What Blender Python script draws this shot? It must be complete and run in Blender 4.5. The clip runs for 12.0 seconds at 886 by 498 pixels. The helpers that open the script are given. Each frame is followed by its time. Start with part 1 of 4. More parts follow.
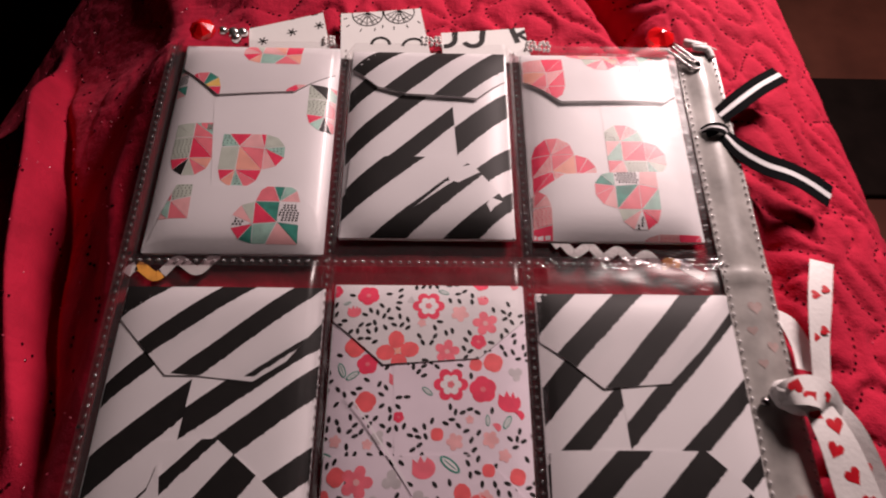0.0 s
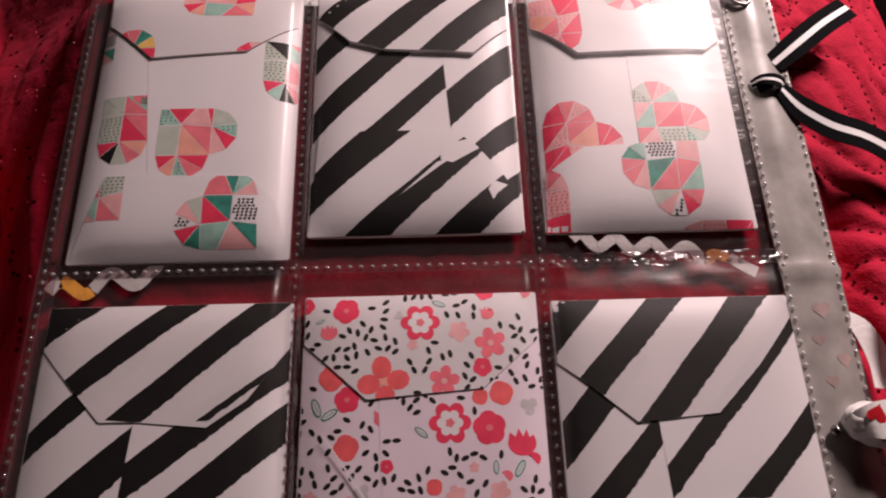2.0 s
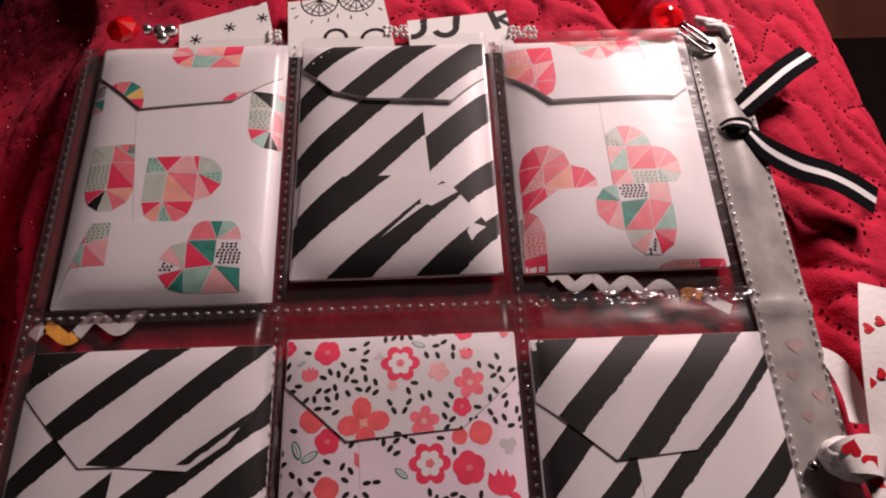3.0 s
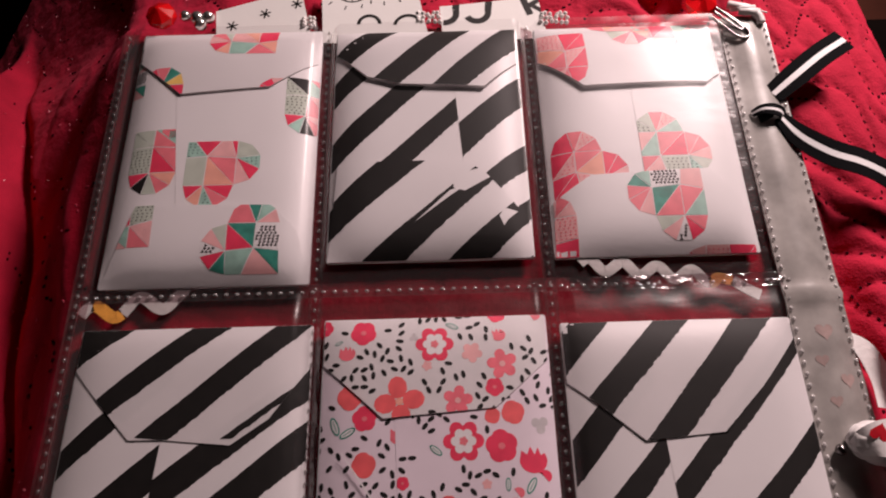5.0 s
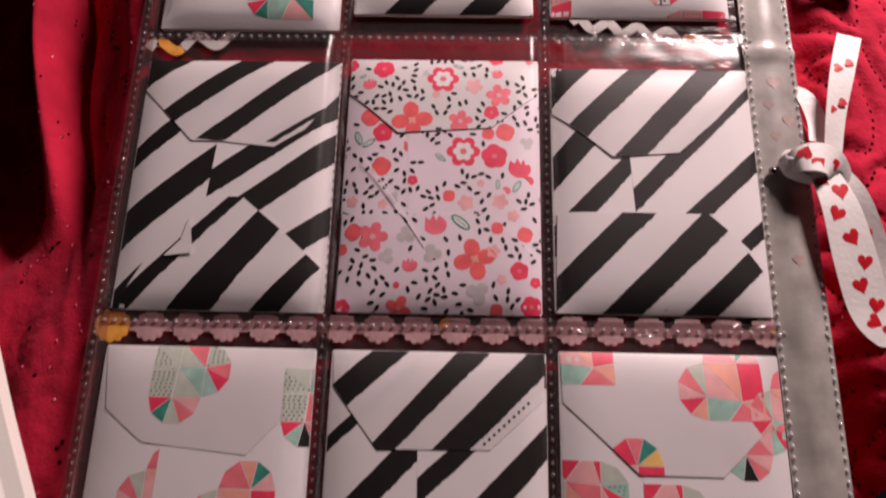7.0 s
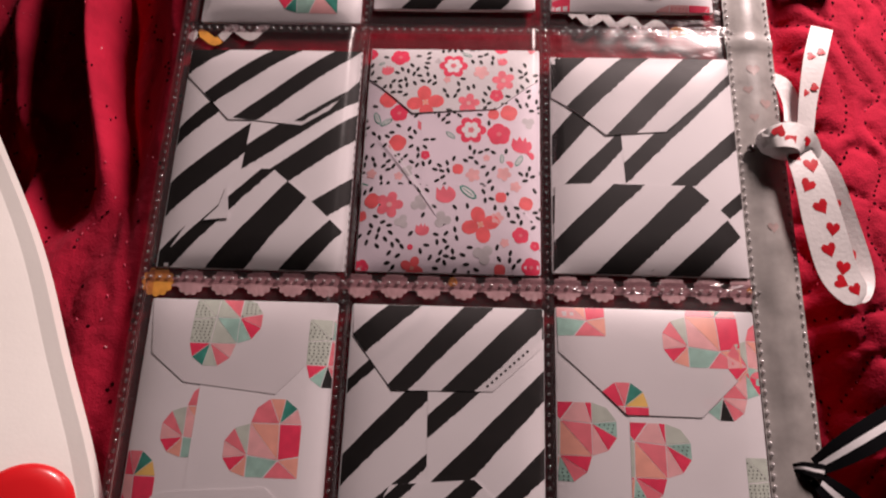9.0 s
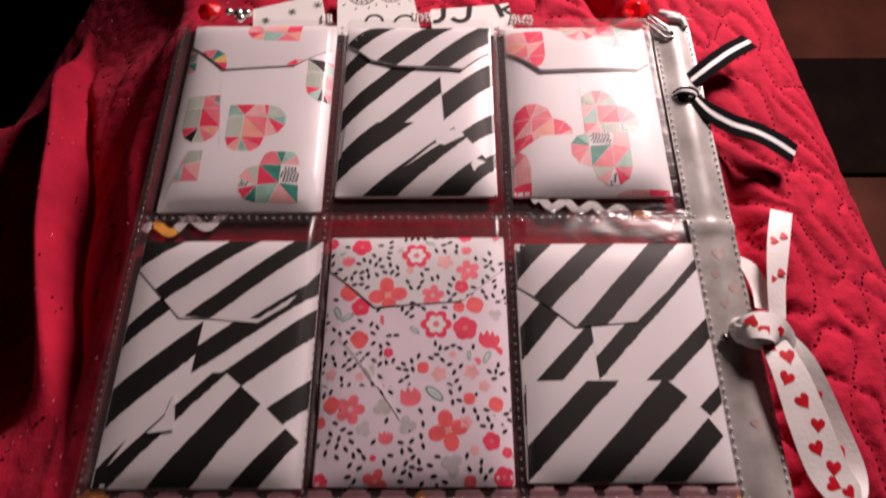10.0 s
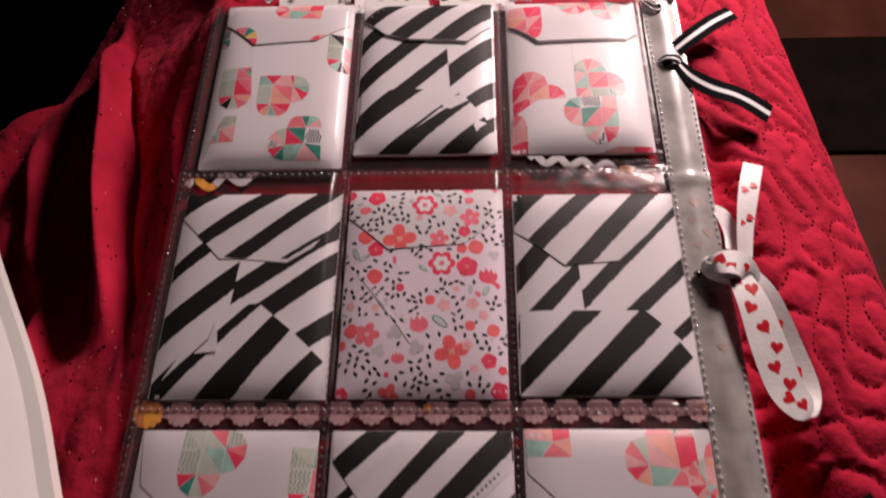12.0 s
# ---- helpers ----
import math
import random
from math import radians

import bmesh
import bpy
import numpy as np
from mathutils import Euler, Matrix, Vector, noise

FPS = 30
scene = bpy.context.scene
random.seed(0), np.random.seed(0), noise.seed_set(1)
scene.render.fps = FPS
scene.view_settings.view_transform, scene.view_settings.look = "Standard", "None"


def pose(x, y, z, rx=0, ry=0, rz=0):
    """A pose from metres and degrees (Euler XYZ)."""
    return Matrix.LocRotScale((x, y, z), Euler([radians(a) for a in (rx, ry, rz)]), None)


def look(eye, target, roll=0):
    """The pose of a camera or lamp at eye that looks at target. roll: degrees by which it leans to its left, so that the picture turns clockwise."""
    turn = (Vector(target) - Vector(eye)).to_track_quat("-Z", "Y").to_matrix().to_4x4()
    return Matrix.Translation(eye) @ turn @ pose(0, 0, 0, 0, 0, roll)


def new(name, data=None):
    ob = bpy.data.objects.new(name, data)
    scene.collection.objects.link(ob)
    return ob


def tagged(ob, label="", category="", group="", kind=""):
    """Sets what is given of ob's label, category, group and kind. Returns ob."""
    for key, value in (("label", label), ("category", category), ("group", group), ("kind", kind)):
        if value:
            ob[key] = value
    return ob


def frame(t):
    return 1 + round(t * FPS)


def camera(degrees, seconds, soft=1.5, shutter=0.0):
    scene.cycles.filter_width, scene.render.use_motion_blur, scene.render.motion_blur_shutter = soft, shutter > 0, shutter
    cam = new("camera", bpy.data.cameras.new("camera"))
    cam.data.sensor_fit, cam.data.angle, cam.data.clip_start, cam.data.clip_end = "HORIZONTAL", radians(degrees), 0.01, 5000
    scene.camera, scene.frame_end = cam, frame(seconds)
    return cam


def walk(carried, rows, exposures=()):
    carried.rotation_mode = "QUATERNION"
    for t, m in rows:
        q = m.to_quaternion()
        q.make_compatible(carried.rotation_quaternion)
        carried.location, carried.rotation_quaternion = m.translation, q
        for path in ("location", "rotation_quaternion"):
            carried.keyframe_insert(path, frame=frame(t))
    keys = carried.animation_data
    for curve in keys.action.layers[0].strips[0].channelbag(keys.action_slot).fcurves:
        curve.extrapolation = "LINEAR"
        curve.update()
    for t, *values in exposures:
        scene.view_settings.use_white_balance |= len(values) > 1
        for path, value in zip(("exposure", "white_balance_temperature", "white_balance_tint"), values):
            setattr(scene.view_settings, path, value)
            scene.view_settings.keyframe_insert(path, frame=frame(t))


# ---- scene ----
cam = camera(67.9, 12.0, soft=2.0, shutter=0.5)
PATH = [
    (0, (0.0997, 0.0913, 0.1995), (0.1047, 0.1817, 0.0212), 3.4),
    (0.5, (0.0936, 0.1038, 0.1853), (0.0985, 0.1934, 0.0066), 4),
    (1, (0.0941, 0.1120, 0.1831), (0.0955, 0.1971, 0.0021), 1.3),
    (1.5, (0.0968, 0.1216, 0.1708), (0.0984, 0.1940, -0.0156), 0.4),
    (2, (0.1037, 0.1273, 0.1702), (0.1075, 0.1982, -0.0167), 1.5),
    (2.5, (0.1089, 0.1264, 0.1719), (0.1151, 0.2081, -0.0105), 2.4),
    (3, (0.1078, 0.1253, 0.1736), (0.1136, 0.2082, -0.0083), 1.7),
    (5, (0.1035, 0.1241, 0.1773), (0.1036, 0.2025, -0.0067), -1.5),
    (5.5, (0.1012, 0.1098, 0.1811), (0.0967, 0.1807, -0.0059), -3.8),
    (6, (0.1021, 0.0938, 0.1850), (0.0961, 0.1570, -0.0047), -4.8),
    (6.5, (0.1052, 0.0785, 0.1880), (0.1010, 0.1377, -0.0030), -3.2),
    (7, (0.1062, 0.0593, 0.1932), (0.1018, 0.1137, 0.0008), -3.4),
    (7.5, (0.1053, 0.0437, 0.1971), (0.1019, 0.0948, 0.0038), -2.2),
    (7.7, (0.1078, 0.0376, 0.1982), (0.1034, 0.0887, 0.0049), -3.1),
    (9.3, (0.1080, 0.0397, 0.2121), (0.0999, 0.1029, 0.0225), -5.6),
    (9.5, (0.1088, 0.0490, 0.2108), (0.1030, 0.1225, 0.0249), -3.2),
    (10, (0.1101, 0.0698, 0.2114), (0.1099, 0.1585, 0.0322), -0.3),
    (10.5, (0.1113, 0.0863, 0.2161), (0.1098, 0.1785, 0.0387), -2.4),
    (11, (0.1098, 0.0863, 0.2196), (0.1077, 0.1810, 0.0434), -2.8),
    (11.5, (0.1115, 0.0656, 0.2257), (0.1062, 0.1568, 0.0477), -3.9),
    (12, (0.1168, 0.0420, 0.2320), (0.1098, 0.1279, 0.0515), -4.6),
]
walk(cam, [(t, look(eye, target, roll)) for t, eye, target, roll in PATH],
     exposures=[(0, 0), (1, -0.06), (1.5, -0.07), (2.5, -0.13), (3, -0.13), (5, -0.1), (5.5, -0.04), (6, 0.14), (6.5, 0.2), (7, 0.36), (7.6, 0.46), (9.5, 0.3), (10, 0.17), (10.5, 0.07), (11, -0.08), (11.5, -0.14), (12, 0.04)])

# ---------------------------------------------------------------- light
world = bpy.data.worlds.new("room_light")
scene.world = world
world.use_nodes = True
world.node_tree.nodes["Background"].inputs[0].default_value = (0.30, 0.20, 0.19, 1)
world.node_tree.nodes["Background"].inputs[1].default_value = 0.055

lamp_data = bpy.data.lights.new("bedside_lamp", "SPOT")
lamp_data.shadow_soft_size = 0.08
lamp_data.spot_size, lamp_data.spot_blend = radians(132), 0.24
lamp_data.energy, lamp_data.color = 23.0, (1.0, 0.78, 0.755)
lamp_ob = new("bedside_lamp", lamp_data)
lamp_ob.matrix_world = look((0.41, 0.61, 0.31), (0.50, 0.41, 0.0))

MM = 0.001


# ---------------------------------------------------------------- materials
def material(name, color, rough=0.5, metal=0.0, spec=0.5, vary=0.0, vary_scale=200.0, bump=0.0, bump_scale=800.0,
             sheen=0.0, transmission=0.0, alpha=1.0, coat=0.0):
    m = bpy.data.materials.new(name)
    m.use_nodes = True
    nt = m.node_tree
    b = nt.nodes["Principled BSDF"]
    b.inputs["Base Color"].default_value = (*color, 1)
    b.inputs["Roughness"].default_value = rough
    b.inputs["Metallic"].default_value = metal
    b.inputs["Specular IOR Level"].default_value = spec
    b.inputs["Sheen Weight"].default_value = sheen
    b.inputs["Transmission Weight"].default_value = transmission
    b.inputs["Alpha"].default_value = alpha
    b.inputs["Coat Weight"].default_value = coat
    geo = nt.nodes.new("ShaderNodeNewGeometry")
    if vary > 0:
        big = nt.nodes.new("ShaderNodeTexNoise")
        big.inputs["Scale"].default_value = vary_scale
        big.inputs["Detail"].default_value = 6
        nt.links.new(geo.outputs["Position"], big.inputs["Vector"])
        ramp = nt.nodes.new("ShaderNodeMapRange")
        ramp.inputs["From Min"].default_value, ramp.inputs["From Max"].default_value = 0.3, 0.7
        ramp.inputs["To Min"].default_value, ramp.inputs["To Max"].default_value = 1 - vary, 1 + vary
        nt.links.new(big.outputs["Fac"], ramp.inputs["Value"])
        mul = nt.nodes.new("ShaderNodeVectorMath")
        mul.operation = "SCALE"
        mul.inputs[0].default_value = color
        nt.links.new(ramp.outputs["Result"], mul.inputs["Scale"])
        nt.links.new(mul.outputs["Vector"], b.inputs["Base Color"])
    if bump > 0:
        fine = nt.nodes.new("ShaderNodeTexNoise")
        fine.inputs["Scale"].default_value = bump_scale
        fine.inputs["Detail"].default_value = 4
        nt.links.new(geo.outputs["Position"], fine.inputs["Vector"])
        bn = nt.nodes.new("ShaderNodeBump")
        bn.inputs["Strength"].default_value = bump
        bn.inputs["Distance"].default_value = 0.0004
        nt.links.new(fine.outputs["Fac"], bn.inputs["Height"])
        nt.links.new(bn.outputs["Normal"], b.inputs["Normal"])
    return m


def clear_film(name, tint, rough, gloss=1.0, wrinkle=0.25, scale=60.0, haze=0.0):
    """Thin clear plastic: lets light through, mirrors by Fresnel, and scatters a little."""
    m = bpy.data.materials.new(name)
    m.use_nodes = True
    nt = m.node_tree
    nt.nodes.remove(nt.nodes["Principled BSDF"])
    out = nt.nodes["Material Output"]
    geo = nt.nodes.new("ShaderNodeNewGeometry")
    tr = nt.nodes.new("ShaderNodeBsdfTransparent")
    tr.inputs["Color"].default_value = (*tint, 1)
    df = nt.nodes.new("ShaderNodeBsdfDiffuse")
    df.inputs["Color"].default_value = (0.8, 0.78, 0.78, 1)
    base = nt.nodes.new("ShaderNodeMixShader")
    base.inputs["Fac"].default_value = haze
    nt.links.new(tr.outputs[0], base.inputs[1])
    nt.links.new(df.outputs[0], base.inputs[2])
    gl = nt.nodes.new("ShaderNodeBsdfGlossy")
    gl.inputs["Roughness"].default_value = rough
    gl.inputs["Color"].default_value = (1, 1, 1, 1)
    fr = nt.nodes.new("ShaderNodeLayerWeight")
    fr.inputs["Blend"].default_value = 0.5
    p5 = nt.nodes.new("ShaderNodeMath")
    p5.operation = "POWER"
    p5.inputs[1].default_value = 5.0
    nt.links.new(fr.outputs["Facing"], p5.inputs[0])
    k = nt.nodes.new("ShaderNodeMath")
    k.operation = "MULTIPLY_ADD"
    k.inputs[1].default_value, k.inputs[2].default_value = 0.9, 0.045 * gloss
    nt.links.new(p5.outputs[0], k.inputs[0])
    noi = nt.nodes.new("ShaderNodeTexNoise")
    noi.inputs["Scale"].default_value = scale
    noi.inputs["Detail"].default_value = 3
    crease = nt.nodes.new("ShaderNodeVectorMath")
    crease.operation = "MULTIPLY"
    crease.inputs[1].default_value = (1.0, 2.2, 1.0)
    nt.links.new(geo.outputs["Position"], crease.inputs[0])
    nt.links.new(crease.outputs["Vector"], noi.inputs["Vector"])
    bn = nt.nodes.new("ShaderNodeBump")
    bn.inputs["Strength"].default_value = wrinkle
    bn.inputs["Distance"].default_value = 0.002
    nt.links.new(noi.outputs["Fac"], bn.inputs["Height"])
    nt.links.new(bn.outputs["Normal"], gl.inputs["Normal"])
    nt.links.new(bn.outputs["Normal"], fr.inputs["Normal"])
    mix = nt.nodes.new("ShaderNodeMixShader")
    nt.links.new(k.outputs[0], mix.inputs["Fac"])
    nt.links.new(base.outputs[0], mix.inputs[1])
    nt.links.new(gl.outputs[0], mix.inputs[2])
    nt.links.new(mix.outputs[0], out.inputs["Surface"])
    return m


def quilt_cloth():
    """Crimson brushed cotton: weave relief, faint mottling and lint."""
    m = material("crimson_cloth", (0.44, 0.013, 0.041), rough=0.85, spec=0.12, sheen=0.10, vary=0.18, vary_scale=45)
    nt = m.node_tree
    b = nt.nodes["Principled BSDF"]
    b.inputs["Sheen Tint"].default_value = (1.0, 0.18, 0.28, 1)
    b.inputs["Sheen Roughness"].default_value = 0.5
    geo = nt.nodes.new("ShaderNodeNewGeometry")
    add = nt.nodes.new("ShaderNodeTexNoise")
    add.inputs["Scale"].default_value = 1400
    add.inputs["Detail"].default_value = 3
    nt.links.new(geo.outputs["Position"], add.inputs["Vector"])
    crumple = nt.nodes.new("ShaderNodeTexNoise")
    crumple.inputs["Scale"].default_value = 160
    crumple.inputs["Detail"].default_value = 5
    nt.links.new(geo.outputs["Position"], crumple.inputs["Vector"])
    mixh = nt.nodes.new("ShaderNodeMath")
    mixh.operation = "MULTIPLY_ADD"
    mixh.inputs[1].default_value = 5.0
    nt.links.new(crumple.outputs["Fac"], mixh.inputs[0])
    nt.links.new(add.outputs[0], mixh.inputs[2])
    bn = nt.nodes.new("ShaderNodeBump")
    bn.inputs["Strength"].default_value = 0.7
    bn.inputs["Distance"].default_value = 0.0003
    nt.links.new(mixh.outputs[0], bn.inputs["Height"])
    nt.links.new(bn.outputs["Normal"], b.inputs["Normal"])
    return m


PAPER = material("white_paper", (0.80, 0.78, 0.79), rough=0.45, vary=0.02, vary_scale=90, bump=0.12, bump_scale=900)
# white paper with the lilac reflection of the pocket film put into its colour
LILAC_SHEEN = material("film_sheen_paper", (0.79, 0.70, 0.77), rough=0.45, vary=0.05, vary_scale=70, bump=0.12, bump_scale=900)
BOARD = material("cream_white_board", (0.88, 0.86, 0.81), rough=0.5, vary=0.02, vary_scale=60, bump=0.1)
CARD = material("white_card", (0.80, 0.79, 0.77), rough=0.5, vary=0.02, vary_scale=60, bump=0.1)


def let_through(m, share):
    """Thin paper: a share of the light passes through it, scattered."""
    nt = m.node_tree
    b, out = nt.nodes["Principled BSDF"], nt.nodes["Material Output"]
    glow = nt.nodes.new("ShaderNodeBsdfTranslucent")
    glow.inputs["Color"].default_value = (0.86, 0.80, 0.80, 1)
    mix = nt.nodes.new("ShaderNodeMixShader")
    mix.inputs["Fac"].default_value = share
    nt.links.new(b.outputs[0], mix.inputs[1])
    nt.links.new(glow.outputs[0], mix.inputs[2])
    nt.links.new(mix.outputs[0], out.inputs["Surface"])


FLAP = material("thin_white_paper", (0.86, 0.84, 0.85), rough=0.45, vary=0.02, vary_scale=90, bump=0.12, bump_scale=900)
let_through(FLAP, 0.22)
INK = material("black_ink", (0.009, 0.008, 0.0075), rough=0.6, spec=0.3, vary=0.25, vary_scale=300)
CORAL = material("coral_red_ink", (0.80, 0.05, 0.115), rough=0.45, vary=0.12, vary_scale=260)
ROSE = material("rose_ink", (0.82, 0.20, 0.24), rough=0.45, vary=0.12, vary_scale=260)
PINK = material("pale_pink_ink", (0.83, 0.44, 0.44), rough=0.45, vary=0.10, vary_scale=260)
PEACH = material("peach_ink", (0.85, 0.40, 0.31), rough=0.45, vary=0.10, vary_scale=260)
SAGE = material("sage_ink", (0.52, 0.58, 0.50), rough=0.45, vary=0.12, vary_scale=260)
MINT = material("mint_ink", (0.34, 0.56, 0.48), rough=0.45, vary=0.2, vary_scale=260)
TEAL = material("teal_ink", (0.045, 0.26, 0.20), rough=0.45, vary=0.3, vary_scale=300)
YELLOW = material("yellow_ink", (0.85, 0.56, 0.16), rough=0.45, vary=0.1)
GREY = material("grey_ink", (0.55, 0.52, 0.53), rough=0.45, vary=0.15)
FILM = clear_film("clear_pocket_film", (0.93, 0.92, 0.925), 0.28, gloss=0.5, wrinkle=0.09, scale=45, haze=0.002)
BACKFILM = clear_film("clear_back_film", (0.72, 0.60, 0.62), 0.24, gloss=0.3, wrinkle=0.4, scale=90, haze=0.02)
ROWFILM = clear_film("creased_band_film", (0.72, 0.64, 0.66), 0.13, gloss=1.3, wrinkle=0.6, scale=150, haze=0.03)
MARGIN = clear_film("cloudy_margin_film", (0.86, 0.76, 0.78), 0.2, gloss=1.0, wrinkle=0.2, scale=120, haze=0.035)
BEAD = clear_film("raised_seam_beads", (0.72, 0.70, 0.70), 0.12, gloss=3.4, wrinkle=0.1, scale=300, haze=0.12)
BEAD_ROW = clear_film("clear_row_beads", (0.75, 0.72, 0.72), 0.14, gloss=4.0, wrinkle=0.1, scale=300, haze=0.3)
BEAD_WHITE = clear_film("milky_seam_beads", (0.72, 0.70, 0.70), 0.16, gloss=2.6, wrinkle=0.1, scale=300, haze=0.5)
STRIP = material("frosted_binding_strip", (0.32, 0.30, 0.285), rough=0.36, vary=0.26, vary_scale=110, bump=0.3, bump_scale=120, coat=0.4)
FAINT = material("faint_pink_print", (0.36, 0.265, 0.25), rough=0.36, vary=0.2, vary_scale=300)
CLOTH = quilt_cloth()
# stitch colours: one holds the shade of the dimples, one the glints on thread
THREAD_SHADED = material("shaded_red_thread", (0.035, 0.001, 0.004), rough=0.9, spec=0.05)
THREAD_LIT = material("glinting_red_thread", (0.62, 0.07, 0.13), rough=0.3)
RIB_BLACK = material("black_grosgrain", (0.004, 0.004, 0.005), rough=0.9, spec=0.06, bump=0.3, bump_scale=1500)
RIB_WHITE = material("white_grosgrain", (0.78, 0.76, 0.77), rough=0.6, bump=0.3, bump_scale=1500)
SATIN = material("white_satin_ribbon", (0.80, 0.77, 0.76), rough=0.42, vary=0.04, vary_scale=120, bump=0.3, bump_scale=700)
HEARTRED = material("red_heart_print", (0.55, 0.008, 0.02), rough=0.4, vary=0.15, vary_scale=300)
LACE = material("white_rickrack", (0.52, 0.49, 0.48), rough=0.6, vary=0.1, vary_scale=250, bump=0.4, bump_scale=900)
LACE_MAUVE = material("mauve_paper_lace", (0.50, 0.30, 0.31), rough=0.55, vary=0.15, vary_scale=200, bump=0.4)
LACE_GOLD = material("orange_trim", (0.80, 0.36, 0.06), rough=0.55, vary=0.2, vary_scale=250, bump=0.4)
RUBY = material("red_glass_gem", (0.90, 0.01, 0.015), rough=0.16, transmission=0.35, coat=0.25)
STEEL = material("dark_steel_wire", (0.22, 0.20, 0.20), rough=0.22, metal=1.0)
SILVER = material("silver_foil_bead", (0.80, 0.78, 0.76), rough=0.18, metal=0.9, vary=0.1)
BEADWHITE = material("white_seed_bead", (0.82, 0.79, 0.77), rough=0.25, coat=0.4)
BUTTON = material("red_plastic", (0.72, 0.015, 0.02), rough=0.3, coat=0.3)
FLOORWOOD = material("dark_brown_floor", (0.10, 0.030, 0.019), rough=0.5, vary=0.35, vary_scale=9, bump=0.3, bump_scale=60)
WALLPAINT = material("brown_painted_wall", (0.20, 0.10, 0.075), rough=0.7, vary=0.08, vary_scale=5, bump=0.2, bump_scale=150)
NEAR_BLACK = material("near_black_slab", (0.010, 0.006, 0.005), rough=0.95, spec=0.1, vary=0.3, vary_scale=20)
MATTRESS = material("mattress_ticking", (0.4, 0.36, 0.34), rough=0.8, vary=0.1)


# ---------------------------------------------------------------- building helpers
BASE = {}


def thing(name, x, y, z, label, category, group="", kind=""):
    """An Empty at the base of a thing; x, y, z in millimetres."""
    ob = new(name)
    ob.empty_display_size = 0.01
    ob.location = (x * MM, y * MM, z * MM)
    BASE[ob.name] = (x, y, z)
    return tagged(ob, label, category, group, kind)


def part(name, verts, faces, mats, parent=None, label="", index=None, smooth=False):
    """One mesh object from millimetre coordinates, under a thing or a part."""
    bx, by, bz = BASE[parent.name] if parent else (0, 0, 0)
    me = bpy.data.meshes.new(name)
    me.from_pydata([((x - bx) * MM, (y - by) * MM, (z - bz) * MM) for x, y, z in verts], [], faces)
    mats = mats if isinstance(mats, (list, tuple)) else [mats]
    for m in mats:
        me.materials.append(m)
    if index is not None:
        me.polygons.foreach_set("material_index", index)
    if smooth:
        me.polygons.foreach_set("use_smooth", [True] * len(me.polygons))
    me.update()
    ob = new(name, me)
    if parent:
        ob.parent = parent
        BASE[ob.name] = (bx, by, bz)
    if label:
        ob["label"] = label
    return ob


def side_of(p, a, b):
    return (b[0] - a[0]) * (p[1] - a[1]) - (b[1] - a[1]) * (p[0] - a[0])


def cut_half(poly, a, b):
    """The part of a polygon on the left of the line from a to b."""
    out = []
    for i, p in enumerate(poly):
        q = poly[(i + 1) % len(poly)]
        sp, sq = side_of(p, a, b), side_of(q, a, b)
        if sp >= 0:
            out.append(p)
        if (sp > 0 > sq) or (sp < 0 < sq):
            k = sp / (sp - sq)
            out.append((p[0] + k * (q[0] - p[0]), p[1] + k * (q[1] - p[1])))
    return out


def clip(poly, window):
    """Polygon clipped to a convex window (counter-clockwise)."""
    for i in range(len(window)):
        poly = cut_half(poly, window[i], window[(i + 1) % len(window)])
        if len(poly) < 3:
            return []
    return poly


def area(poly):
    return 0.5 * sum(p[0] * q[1] - q[0] * p[1] for p, q in zip(poly, poly[1:] + poly[:1]))


def ccw(poly):
    return poly if area(poly) > 0 else poly[::-1]


def diced(poly, step):
    """A polygon cut along a grid, so that it can follow a curved sheet."""
    xs, ys = [p[0] for p in poly], [p[1] for p in poly]
    out = []
    x = math.floor(min(xs) / step) * step
    while x < max(xs):
        strip = cut_half(cut_half(poly, (x, 1e3), (x, -1e3)), (x + step, -1e3), (x + step, 1e3))
        y = math.floor(min(ys) / step) * step
        while y < max(ys) and len(strip) > 2:
            cell = cut_half(cut_half(strip, (-1e3, y), (1e3, y)), (1e3, y + step), (-1e3, y + step))
            if len(cell) > 2 and abs(area(cell)) > 1e-4:
                out.append(cell)
            y += step
        x += step
    return out


def sheet(name, polys, zfun, mats, parent, label="", rim=0.0, step=5.0, lifts=None):
    """A thin sheet from (polygon, material index) pairs laid over the height zfun; rim: its thickness, or a function of the place."""
    verts, faces, index, known = [], [], [], {}

    def vert(x, y, z, rim_side=False):
        key = (round(x, 3), round(y, 3), round(z, 3), rim_side)
        if key not in known:
            known[key] = len(verts)
            verts.append((x, y, z))
        return known[key]

    for n, (poly, mi) in enumerate(polys):
        poly = ccw(poly)
        up = lifts[n] if lifts else 0.0
        for cell in diced(poly, step):
            f = []
            for x, y in cell:
                v = vert(x, y, zfun(x, y) + up)
                if v not in f:
                    f.append(v)
            if len(f) > 2:
                faces.append(f)
                index.append(mi)
        if rim:
            for p, q in zip(poly, poly[1:] + poly[:1]):
                n = max(1, int(math.hypot(q[0] - p[0], q[1] - p[1]) / step))
                for k in range(n):
                    a = (p[0] + (q[0] - p[0]) * k / n, p[1] + (q[1] - p[1]) * k / n)
                    b = (p[0] + (q[0] - p[0]) * (k + 1) / n, p[1] + (q[1] - p[1]) * (k + 1) / n)
                    za, zb = zfun(*a), zfun(*b)
                    da, db = (rim(*a), rim(*b)) if callable(rim) else (rim, rim)
                    faces.append([vert(a[0], a[1], za, True), vert(a[0], a[1], za - da, True), vert(b[0], b[1], zb - db, True), vert(b[0], b[1], zb, True)])
                    index.append(mi)
    return part(name, verts, faces, mats, parent, label, index, smooth=True)


